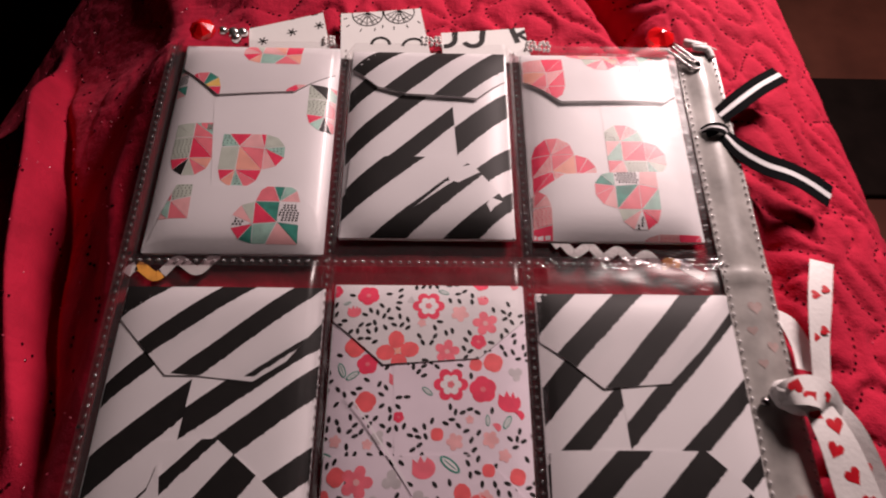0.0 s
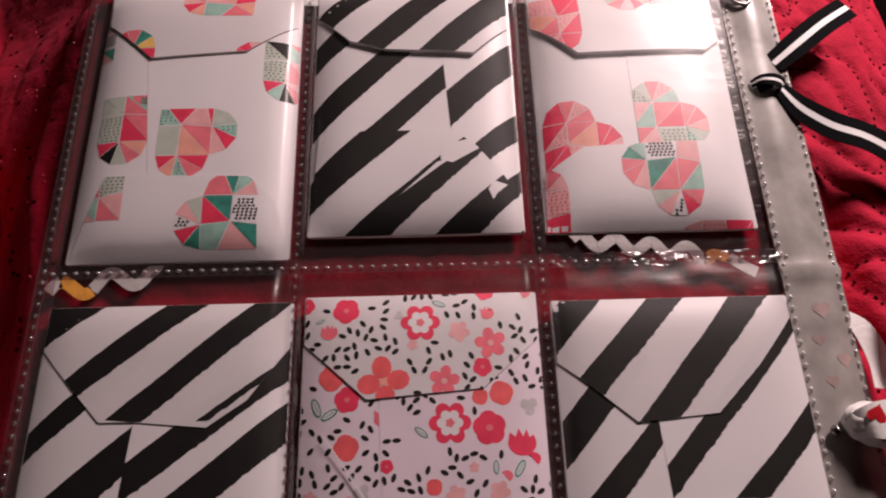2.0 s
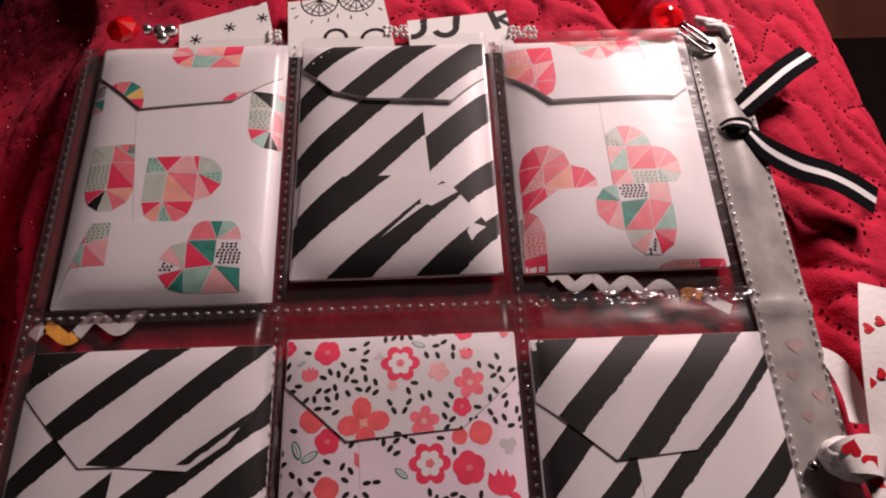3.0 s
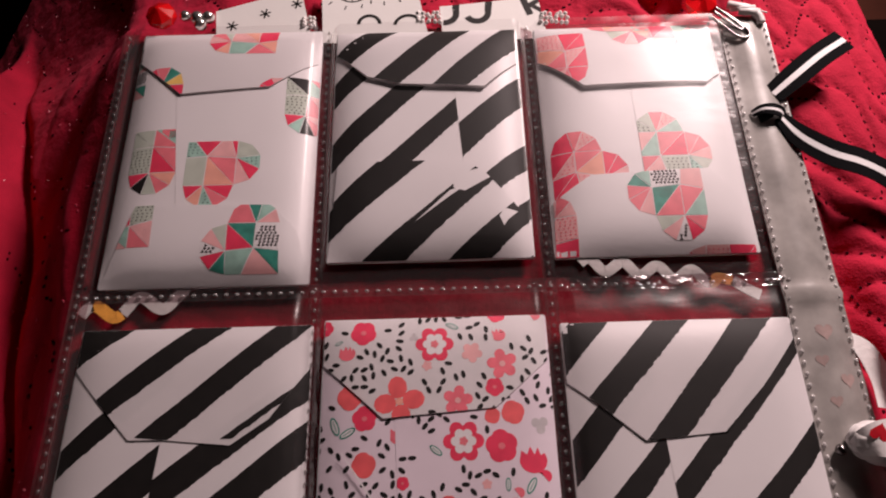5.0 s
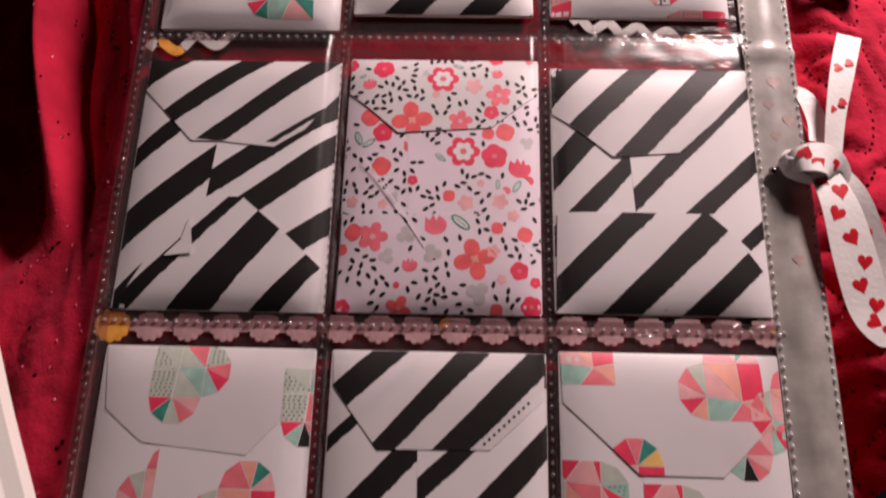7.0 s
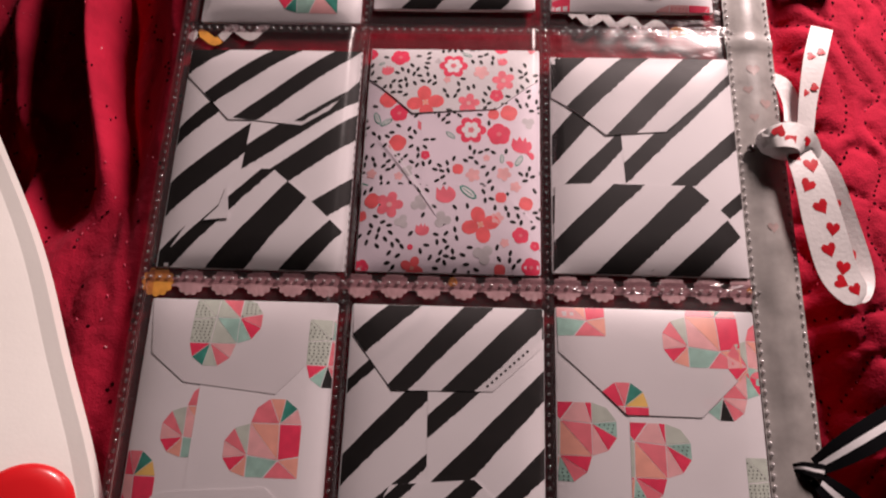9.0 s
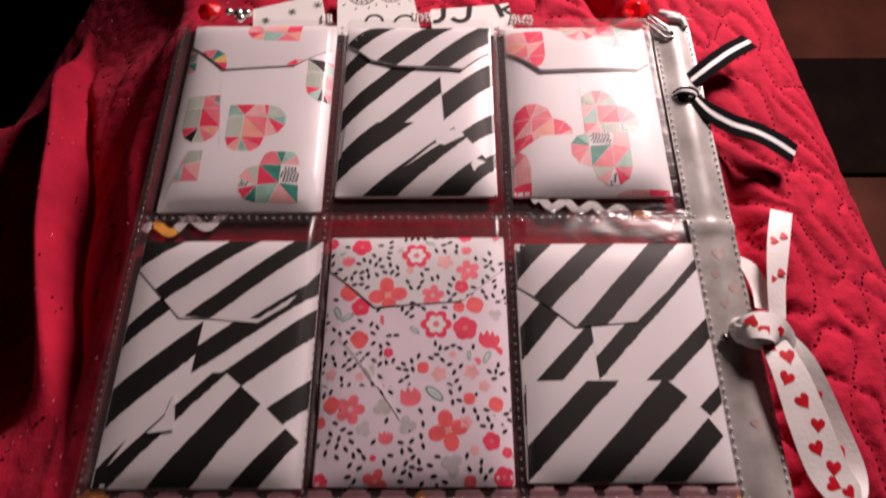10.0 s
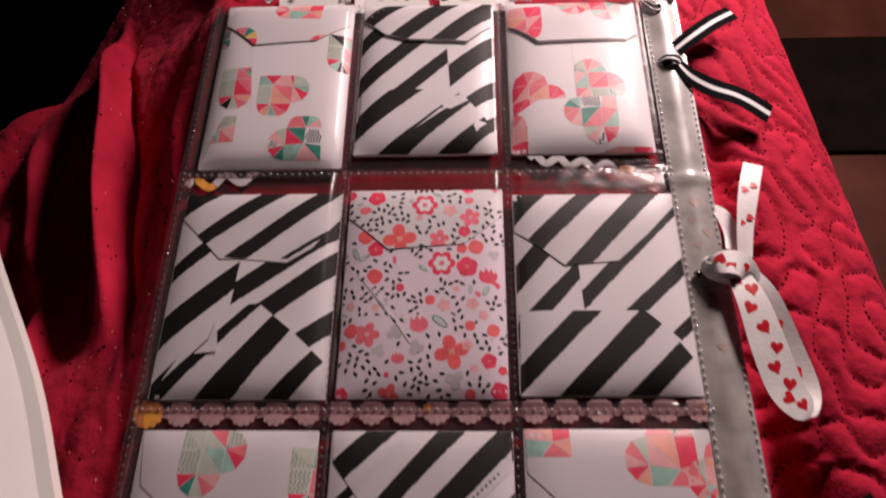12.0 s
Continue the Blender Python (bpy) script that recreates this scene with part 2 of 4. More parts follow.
# ---------------------------------------------------------------- the quilted bed
rng = np.random.default_rng(11)
WAVES = [(2 * math.pi / rng.uniform(17, 26), rng.uniform(0, 2 * math.pi), rng.uniform(0, 2 * math.pi)) for _ in range(14)]

PUCKER = [(2 * math.pi / rng.uniform(5.0, 11.0), rng.uniform(0, 2 * math.pi), rng.uniform(0, 2 * math.pi)) for _ in range(7)]


def stitch_field(x, y):
    """A smooth random field whose zero line is the meandering quilting seam; with its gradient."""
    f, gx, gy = 0 * x, 0 * x, 0 * x
    for k, a, ph in WAVES:
        kx, ky = k * math.cos(a), k * math.sin(a)
        f = f + np.cos(kx * x + ky * y + ph)
        s = -np.sin(kx * x + ky * y + ph)
        gx, gy = gx + kx * s, gy + ky * s
    return f, gx, gy


def bump_line(x, y, x0, y0, x1, y1, width, height):
    """A ridge (or, with a negative height, a fold) along a line that fades out at its ends."""
    dx, dy = x1 - x0, y1 - y0
    n = math.hypot(dx, dy)
    u = ((x - x0) * dx + (y - y0) * dy) / n
    v = ((x - x0) * -dy + (y - y0) * dx) / n + 3.0 * np.sin(u / 17.0)
    ends = 1 / (1 + np.exp(-u / 9.0)) / (1 + np.exp((u - n) / 9.0))
    return height * ends * np.exp(-(v / width) ** 2)


def quilt_height(x, y):
    f, gx, gy = stitch_field(x, y)
    d = np.abs(f) / np.sqrt(gx * gx + gy * gy + 0.02)
    full = 0.18 + 0.82 / (1 + np.exp(-(x - 40) / 22.0))
    puff = full * (2.0 * (1 - np.exp(-(d / 2.6) ** 1.05)) - 2.0)
    for k, a, ph in PUCKER:
        puff = puff + 0.11 * full * np.exp(-d / 5.0) * np.sin(k * (math.cos(a) * x + math.sin(a) * y) + ph + 1.5 * f)
    under = 1 / (1 + np.exp(-(x + 6) / 3.0)) / (1 + np.exp((x - 214) / 5.0)) / (1 + np.exp((y - 284) / 4.0))
    z = -3.2 + puff * (1 - 0.75 * under)
    # right side rolls over the edge of the bed
    e = np.maximum(0, x - 266 + 0.13 * (y - 190))
    z = z - 0.27 * np.log1p(np.exp((x - 217) / 4.0)) * 4.0 - 0.02 * e ** 2
    # far left corner falls away
    c = np.maximum(0, (x + 128) * -0.867 + (y - 345) * 0.5 - 12)
    z = z - 0.035 * c ** 2
    # folds beside the page
    w = 1 - under
    a = np.maximum(0, -2.0 - x)
    far = 1 / (1 + np.exp(-(y - 300) / 9.0))
    near = 1 / (1 + np.exp(-(y - 122) / 13.0))
    v = x + 43 + np.where(y > 176, 0.335, 0.27) * (y - 176) + 2.0 * np.sin(y / 23.0)
    fall = (0.26 + 0.56 * near) * np.where(a < 48, a, 48 + 0.3 * (a - 48)) + 2.2 * np.sin(a / 5.5 + y / 31.0) * (1 - np.exp(-a / 8.0))
    z = z - (fall + 13.0 * near / (1 + np.exp((v + 13) / 3.5))) * (1 - far)
    b = np.maximum(0, 80 - x)
    z = z - far * np.where(b < 117, 0.0029 * b ** 2, 39.7 + 0.68 * (b - 117))
    # and sinks towards the near right corner
    z = z - (3.3 * np.log1p(np.exp((105 - y) / 15.0)) + 4.8 * np.log1p(np.exp((38 - y) / 6.0))) / (1 + np.exp(-(x - 223) / 4.0))
    z = z - 0.02 * np.maximum(0, -124 - 0.12 * y - x) ** 2
    z = z + w * bump_line(x, y, -60, -60, -60, 80, 6, 4)
    z = z + w * bump_line(x, y, -24, -20, -25, 95, 7, 3)
    z = z + w * bump_line(x, y, -72, 120, -126, 245, 7, 12)
    z = z + w * bump_line(x, y, -10, 300, -48, 400, 9, 5)
    z = z + w * bump_line(x, y, 26, 300, -8, 400, 9, 4)
    z = z + w * bump_line(x, y, 62, 298, 30, 400, 11, 4)
    # one tall fold runs along the page and sinks away behind it, a low one lies between them
    crest = -15.0 - 0.0014 * np.maximum(0, y - 176) ** 2 - 0.06 * np.maximum(0, y - 176)
    g = np.exp(-np.abs(v / np.where(v > 0, 4.5, 8.0)) ** 2.0) / (1 + np.exp(-(y - 112) / 7.0)) / (1 + np.exp((y - 325) / 16.0))
    z = z * (1 - g) + (crest + puff * 0.5) * g - 6.0 * np.exp(-((v - 9) / 3.0) ** 2) * near * (1 - far)
    z = z + w * bump_line(x, y, -9, 146, -15, 236, 4.5, 4.5)
    z = z + w * bump_line(x, y, 184, 294, 148, 372, 6, -17)
    z = z + w * bump_line(x, y, 203, 296, 174, 384, 10, 8)
    z = z + w * bump_line(x, y, 110, 310, 84, 400, 14, -5)
    z = z + w * bump_line(x, y, 225, 208, 228, 150, 6.5, -12)
    z = z + w * bump_line(x, y, 227, 128, 236, -10, 13, -20)
    return z


def quilt():
    step = 1.0
    xs, ys = np.arange(-190, 400, step), np.arange(-120, 450, step)
    gx, gy = np.meshgrid(xs, ys)
    gz = quilt_height(gx, gy)
    nx, ny = len(xs), len(ys)
    co = np.stack([gx, gy, gz], -1).reshape(-1, 3) * MM
    i = np.arange(nx * ny).reshape(ny, nx)
    quads = np.stack([i[:-1, :-1], i[:-1, 1:], i[1:, 1:], i[1:, :-1]], -1).reshape(-1, 4)
    me = bpy.data.meshes.new("cover")
    me.from_pydata(co.tolist(), [], quads.tolist())
    me.materials.append(CLOTH)
    me.polygons.foreach_set("use_smooth", [True] * len(me.polygons))
    root = thing("quilt", 0, 0, 0, "crimson quilted bedspread with meandering stitching, rumpled on the bed", "quilt")
    ob = new("cover", me)
    ob.parent = root
    # the stitches: walk over the zero line of the field
    f, fx, fy = stitch_field(gx, gy)
    hit = (f[:-1, :-1] * f[:-1, 1:] < 0) | (f[:-1, :-1] * f[1:, :-1] < 0)
    pts = np.stack([gx[:-1, :-1][hit], gy[:-1, :-1][hit]], -1)
    keep, grid = [], {}
    for x, y in pts:
        for _ in range(3):
            ff, ax, ay = stitch_field(x, y)
            g2 = ax * ax + ay * ay + 1e-6
            x, y = x - ff * ax / g2, y - ff * ay / g2
        if not (-150 < x < 300 and -40 < y < 430) or (4 < x < 205 and y < 276):
            continue
        cell = (int(x // 2.25), int(y // 2.25))
        near = [q for a in (-1, 0, 1) for b in (-1, 0, 1) for q in grid.get((cell[0] + a, cell[1] + b), ())]
        if all((x - q[0]) ** 2 + (y - q[1]) ** 2 > 2.2 ** 2 for q in near):
            grid.setdefault(cell, []).append((x, y))
            keep.append((x, y, math.atan2(ax, -ay)))
    hz = 0.32 + quilt_height(np.array([k[0] for k in keep]), np.array([k[1] for k in keep]))
    dice = random.Random(5)
    # dark dabs paint shade in the needle holes, bright dabs paint glints
    for lit, name, mat in ((False, "stitching", THREAD_SHADED), (True, "stitching_glints", THREAD_LIT)):
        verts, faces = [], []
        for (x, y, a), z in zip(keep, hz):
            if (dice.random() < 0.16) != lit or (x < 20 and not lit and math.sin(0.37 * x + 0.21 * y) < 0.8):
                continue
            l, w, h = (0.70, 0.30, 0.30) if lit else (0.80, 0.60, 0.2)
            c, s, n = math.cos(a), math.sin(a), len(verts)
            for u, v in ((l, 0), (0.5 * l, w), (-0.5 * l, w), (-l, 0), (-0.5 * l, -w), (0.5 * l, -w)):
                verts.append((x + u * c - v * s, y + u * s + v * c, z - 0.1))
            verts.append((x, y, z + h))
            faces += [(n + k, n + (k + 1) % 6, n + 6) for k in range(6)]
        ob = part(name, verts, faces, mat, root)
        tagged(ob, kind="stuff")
    return root


quilt()


def box(name, x0, x1, y0, y1, z0, z1, mat, parent=None, label="", bevel=0.0):
    """A box in millimetres, its edges bevelled."""
    bm = bmesh.new()
    bmesh.ops.create_cube(bm, size=1)
    for v in bm.verts:
        v.co = Vector(((x0, x1)[v.co.x > 0], (y0, y1)[v.co.y > 0], (z0, z1)[v.co.z > 0])) * MM
    if bevel:
        bmesh.ops.bevel(bm, geom=bm.edges[:], offset=bevel * MM, segments=3, affect="EDGES", profile=0.5)
    me = bpy.data.meshes.new(name)
    bm.to_mesh(me)
    bm.free()
    me.materials.append(mat)
    ob = new(name, me)
    if parent:
        ob.parent = parent
        ob.location = [-c * MM for c in BASE[parent.name]]
    if label:
        ob["label"] = label
    return ob


tagged(box("mattress", -150, 190, -110, 300, -400, -120, MATTRESS, bevel=40), "plain mattress under the crimson quilt", "mattress")
tagged(box("floor", -3000, 3000, -3000, 3000, -640, -560, FLOORWOOD), "dark brown floor beside the bed", "floor", kind="structure")
# slab added for a black band on the floor; it models no known object
tagged(box("dark_floor_slab", 560, 1500, 560, 765, -559.5, -548, NEAR_BLACK, bevel=3), "nearly black slab added on the brown floor", "mat")
tagged(box("wall_north", -3000, 3000, 3000, 3080, -560, 1900, WALLPAINT), "brown wall in deep shade", "wall", kind="structure")
tagged(box("wall_south", -3000, 3000, -3080, -3000, -560, 1900, WALLPAINT), "brown wall in deep shade", "wall", kind="structure")
tagged(box("wall_east", 3000, 3080, -3080, 3080, -560, 1900, WALLPAINT), "brown wall in deep shade", "wall", kind="structure")
tagged(box("wall_west", -3080, -3000, -3080, 3080, -560, 1900, WALLPAINT), "brown wall in deep shade", "wall", kind="structure")
tagged(box("ceiling", -3080, 3080, -3080, 3080, 1900, 1960, WALLPAINT), "plain ceiling", "ceiling", kind="structure")

# ---------------------------------------------------------------- the pocket page
SEAM_X = (-0.8, 67.0, 133.8, 200.4)
SEAM_Y = (-6.0, 90.0, 187.0, 281.5)
PAGE_L, PAGE_R = -2.8, 215.6


def smooth(a):
    a = max(0.0, min(1.0, a))
    return a * a * (3 - 2 * a)


COVERS = []


def pocket_film(page, c, r):
    """Front film of one pocket, lifted by what lies in it and loosely wrinkled."""
    x0, x1, y0, y1 = SEAM_X[c] + 0.8, SEAM_X[c + 1] - 0.8, SEAM_Y[r] + 0.8, SEAM_Y[r + 1] - 1.5
    nx, ny = 40, 56
    swell = (5.0, 5.2, 5.6)[r] if r < 2 else 6.4
    verts, faces = [], []
    for j in range(ny + 1):
        for i in range(nx + 1):
            u, v = i / nx, j / ny
            x, y = x0 + (x1 - x0) * u, y0 + (y1 - y0) * v
            edge = smooth(min(u, 1 - u) * 22) * smooth(v * 7) * (0.75 + 0.25 * smooth((1 - v) * 10))
            n = noise.noise(Vector((x * 0.05, y * 0.05, c + 3 * r)))
            z = 0.55 + swell * edge + 0.35 * n * edge
            if v < 0.12 or v > 0.9:
                z += 0.5 * noise.noise(Vector((x * 0.12, y * 0.25, 7))) * (1 - abs(2 * u - 1))
            for (bx0, bx1, by0, by1), cover in COVERS:
                if bx0 < x < bx1 and by0 < y < by1:
                    z = max(z, cover(x, y) + 0.4)
            verts.append((x, y, z))
    w = nx + 1
    for j in range(ny):
        for i in range(nx):
            k = j * w + i
            faces.append((k, k + 1, k + w + 1, k + w))
    return part("pocket_front", verts, faces, FILM, page, "clear glossy plastic pocket front", smooth=True)


def seam(page, x0, y0, x1, y1, mat, name="seam"):
    """A heat-sealed seam: a flat welded band with a row of raised beads."""
    n = max(2, int(math.hypot(x1 - x0, y1 - y0) / 3.05))
    verts, faces = [], []
    dx, dy = (x1 - x0) / n, (y1 - y0) / n
    l = math.hypot(dx, dy)
    tx, ty = dx / l, dy / l
    for k in range(n + 1):
        cx, cy = x0 + dx * k, y0 + dy * k
        b = len(verts)
        for ring, (rad, h) in enumerate(((1.0, 0.62), (0.8, 1.0), (0.4, 1.25))):
            for a in range(8):
                c, s = math.cos(a * math.pi / 4) * rad * 0.74, math.sin(a * math.pi / 4) * rad * 0.52
                verts.append((cx + c * tx - s * ty, cy + c * ty + s * tx, h))
        verts.append((cx, cy, 1.15))
        for ring in range(2):
            for a in range(8):
                p, q = b + ring * 8 + a, b + ring * 8 + (a + 1) % 8
                faces.append((p, q, q + 8, p + 8))
        faces += [(b + 16 + a, b + 16 + (a + 1) % 8, b + 24) for a in range(8)]
    ob = part(name, verts, faces, mat, page, "row of small heat-sealed beads", smooth=True)
    return tagged(ob, kind="stuff")


def pocket_page():
    page = thing("pocket_page", 107, 138, -1.2, "clear plastic nine-pocket page with beaded seams on the quilt", "pocket page")
    # back sheet
    zb = lambda x, y: -0.9
    sheet("back_sheet", [([(PAGE_L, -7.5), (PAGE_R, -7.5), (PAGE_R, 282.5), (PAGE_L, 282.5)], 0)], zb, BACKFILM, page, "clear plastic back sheet", rim=0.2, step=30)
    # welded margins
    zm = lambda x, y: 0.35
    sheet("left_margin", [([(PAGE_L, -7.5), (3.0, -7.5), (2.2, 282), (PAGE_L, 282)], 0)], zm, MARGIN, page, "clear welded margin", rim=0.6, step=30)
    for x in SEAM_X[1:3]:
        sheet("seam_band", [([(x - 1.9, -7), (x + 1.9, -7), (x + 1.9, 281), (x - 1.9, 281)], 0)], lambda a, b: 0.4, BACKFILM, page, "clear welded band", step=30)
    for y in SEAM_Y[1:3]:
        sheet("seam_band", [([(0, y - 1.6), (200, y - 1.6), (200, y + 2.6), (0, y + 2.6)], 0)], lambda a, b: 0.46 + 0.25 * noise.noise(Vector((a * 0.11, b * 0.3, 4.0))), ROWFILM, page, "clear welded band", step=2.5)

    def strip_z(x, y):
        u = (x - 199.4) / 16.1
        return 0.3 + 1.5 * math.sin(math.pi * u) ** 2 + 0.7 * math.sin(math.pi * u) * noise.noise(Vector((x * 0.06, y * 0.045, 2.0))) + 1.1 * math.exp(-((y - 182.5) / 1.6) ** 2)

    sheet("binding_strip", [([(199.4, -7.5), (215.5, -7.5), (215.5, 282), (199.4, 282)], 0)], strip_z, STRIP, page, "frosted whitish binding strip, mottled", rim=0.5, step=2.5)
    for hx, hy, size in ((207.5, 171.5, 2.6), (205.0, 163.5, 1.8), (210.5, 158.0, 2.2), (206.0, 152.5, 1.7), (208.0, 112.0, 2.0)):
        shape = [(hx + size * 0.95 * math.sin(a) ** 3, hy + size * (13 * math.cos(a) - 5 * math.cos(2 * a) - 2 * math.cos(3 * a) - math.cos(4 * a)) / 16) for a in (2 * math.pi * k / 18 for k in range(18))]
        sheet("faint_heart", [(shape, 0)], lambda a, b: strip_z(a, b) + 0.06, FAINT, page, "faint pink heart showing through the strip", step=1.5)
    for x in SEAM_X:
        seam(page, x, -6, x, 280, BEAD_WHITE if x > 150 else BEAD)
    seam(page, 214.4, -6, 214.4, 280, BEAD_WHITE)
    for y in SEAM_Y[:3]:
        seam(page, 1.5, y, 214, y, BEAD_ROW)
    return page


PAGE = pocket_page()


# ---------------------------------------------------------------- folded envelopes
def stripe(cx, cy, a1, p1, a2, p2, seed):
    """A brushed stripe between two lines, each an angle and an offset from the envelope's middle; ragged along one side."""
    dice = random.Random(seed)
    one, two = [], []
    for k in range(-100, 101):
        s = k * 0.65 + dice.uniform(-0.25, 0.25)
        for row, a, p, rag in ((one, a1, p1, 0.06), (two, a2, p2, 0.17)):
            t = radians(a)
            off = p + dice.uniform(-rag, rag) + 0.2 * noise.noise(Vector((s * 0.08, seed, p))) + (rag * noise.noise(Vector((s * 0.45, seed, p))))
            row.append((cx + s * math.cos(t) - off * math.sin(t), cy + s * math.sin(t) + off * math.cos(t)))
    return one + two[::-1]


PALETTE = [CORAL, ROSE, PINK, PEACH, SAGE, MINT, TEAL, YELLOW, INK, GREY, PAPER]


# the corners of a heart print: a square with its tip at T, and two many-sided lobes
RIM = {"A": (-1, -1), "B": (1, -1), "T": (1, 1), "C": (-1, 1)}
for k, (c, d) in enumerate(((0.81, 0.59), (0.31, 0.95), (-0.31, 0.95), (-0.81, 0.59))):
    RIM["c%d" % (k + 1)] = (-1 - d, c)
    RIM["b%d" % (k + 1)] = (-c, -1 - d)
INKS = {"r": 0, "o": 1, "p": 2, "e": 3, "s": 4, "m": 5, "t": 6, "y": 7, "k": 8, "g": 9, "d": 4, "w": 10, "v": 5, "x": 2}
# each heart: its inner corners, and its facets as an ink and the corners round it
HEART_KINDS = {
    "blush": ({"n": (1, 0.7), "e": (1, -0.35), "h": (1, -0.75), "l": (0.25, 1), "m": (0.3, 0.17), "q": (0.2, -1), "p": (-1, 0.2)},
              "v T n m l/r n e m/p e h q m/r h B q/s l m p C/o m q A/e m A p/r C c1 p/e c1 c2 p/v c2 c3 p/o c3 c4 p/r c4 A p/s B b4 b3 q/v b3 b2 q/r b2 b1 q/p b1 A q"),
    "rust": ({"n": (1, 0.1), "l": (0.2, 1), "m": (0.2, 0.1), "q": (0.1, -1), "p": (-1, 0.1)},
             "s T n m/s T m l/o n h q m/d l m p C/r m A p/o m q A/r C c1 p/k c1 c2 p/s c2 c3 p/o c3 c4 p/e c4 A p/t B b4 b3 q/r b3 b2 q/m b2 b1 A q/m n B q"),
    "teal": ({"m": (0, 0.05), "q": (0.1, -1), "p": (-1, 0.1), "f": (0.1, 1), "g": (1, -0.4)},
             "w p C f m/t m f T/p m T g/m q m g B/r A m q/t A p m/o A c4 c3 p/t c3 c2 p/m c2 c1 p/p c1 C p/s A b1 q/p b1 b2 q/w b2 b3 q/r b3 b4 q/t b4 B q"),
    "coral": ({"m": (0.35, 0.2), "q": (0.2, -1), "p": (-1, 0.15), "f": (0.2, 1), "g": (1, -0.3)},
              "p A m q/e A p m/r p C f m/e m f T/o m T g/m q m g B/o A c4 c3 p/e c3 c2 p/t c2 c1 p/p c1 C p/s A b1 q/o b1 b2 q/p b2 b3 q/r b3 b4 q/e b4 B q"),
    "fan": ({"m": (0.2, 0.1), "q": (0.2, -1), "p": (-1, 0.05), "f": (0.2, 1), "g": (1, -0.3)},
            "r A m q/p A p m/r p C f m/e m f T/o m T g/m q m g B/r A c4 c3 p/o c3 c2 p/t c2 c1 p/y c1 C p/s A b1 q/o b1 b2 q/p b2 b3 q/r b3 b4 q/e b4 B q"),
    "pale": ({"m": (0.1, 0.1), "q": (0.1, -1), "p": (-1, 0.1), "f": (1, 0.1), "g": (-0.1, 1)},
             "o q A m/r A p m/p B q f/m f q m/o T f m/p T m g/d m p C g/d B b4 q/s b4 b3 q/o b3 b2 q/x b2 b1 q/m b1 A q/v C c1 p/s c1 c2 p/p c2 c3 p/o c3 c4 p/o c4 A p"),
    "ruby": ({"m": (0.1, -0.1), "q": (0.1, -1), "p": (-1, 0.2), "f": (1, 0.1), "g": (-0.1, 1)},
             "o q A m/e A p m/r B q f/x f q m/r T f m/r T m g/x m p C g/r B b4 b3 q/o b3 b2 q/x b2 b1 q/o b1 A q/p C c1 p/o c1 c2 p/p c2 c3 p/r c3 c4 p/r c4 A p"),
    "mint": ({"n": (0.2, 1), "m": (0.1, 0.3), "q": (0.1, -1), "p": (-1, 0.2), "f": (1, 0.1)},
             "w C n m p/p n T f m/t p m A/o m f q/m f B q/o A m q/m C c1 p/t c1 c2 p/o c2 c3 p/o c3 c4 p/p c4 A p/s A b1 q/p b1 b2 q/w b2 b3 q/r b3 b4 q/o b4 B q"),
    "sage": ({"n": (1, 0), "m": (0.1, 0), "q": (0.1, -1), "p": (-1, 0.1), "l": (0, 1)},
             "s T n m/o n B q/s n q m/d T m l/d l m p C/m q A m/s m A p/r C c1 p/t c1 c2 p/s c2 c3 p/o c3 c4 p/p c4 A p/d B b4 b3 q/o b3 b2 q/r b2 b1 q/m b1 A q"),
    "night": ({"n": (1, 0), "m": (0.1, 0), "q": (0.1, -1), "p": (-1, 0.1), "l": (0, 1)},
              "k T n m/o n B q/m n q m/d T m l/d l m p C/p q A m/o m A p/r C c1 p/m c1 c2 p/k c2 c3 p/o c3 c4 p/p c4 A p/s B b4 b3 q/o b3 b2 q/r b2 b1 q/m b1 A q")}


def heart(cx, cy, s, tip, kind):
    """A heart cut into coloured facets, its tip towards the angle. Gives (polygon, ink letter) pairs."""
    rot, h = radians(tip - 45), s / 2
    inner, rows = HEART_KINDS[kind]
    spots = {**RIM, **inner}
    spots.setdefault("h", (1, -1))
    out = []
    for row in rows.split("/"):
        ink, *corners = row.split()
        pts = [spots[c] for c in corners]
        mx, my = sum(p[0] for p in pts) / len(pts), sum(p[1] for p in pts) / len(pts)
        poly = []
        for u, v in pts:
            k = 1 - 0.22 / max(0.9, h * math.hypot(u - mx, v - my))
            u, v = h * (mx + (u - mx) * k), h * (my + (v - my) * k)
            poly.append((cx + u * math.cos(rot) - v * math.sin(rot), cy + u * math.sin(rot) + v * math.cos(rot)))
        out.append((ccw(poly), ink))
    return out


def speckle(poly, seed, size):
    """Small dabs over one facet."""
    dice = random.Random(seed)
    xs, ys = [p[0] for p in poly], [p[1] for p in poly]
    out = []
    y = min(ys) + 0.4
    while y < max(ys):
        x = min(xs) + dice.uniform(0, 0.8)
        while x < max(xs):
            a = dice.uniform(0, 2.1)
            q = [(x + size * math.cos(a + k), y + size * math.sin(a + k)) for k in (0, 2.1, 4.2)]
            if all(all(side_of(p, poly[i], poly[(i + 1) % len(poly)]) > 0 for i in range(len(poly))) for p in q):
                out.append(q)
            x += 1.9 * size if size > 0.5 else 1.4
        y += 1.5 * size if size > 0.5 else 1.05
    return out


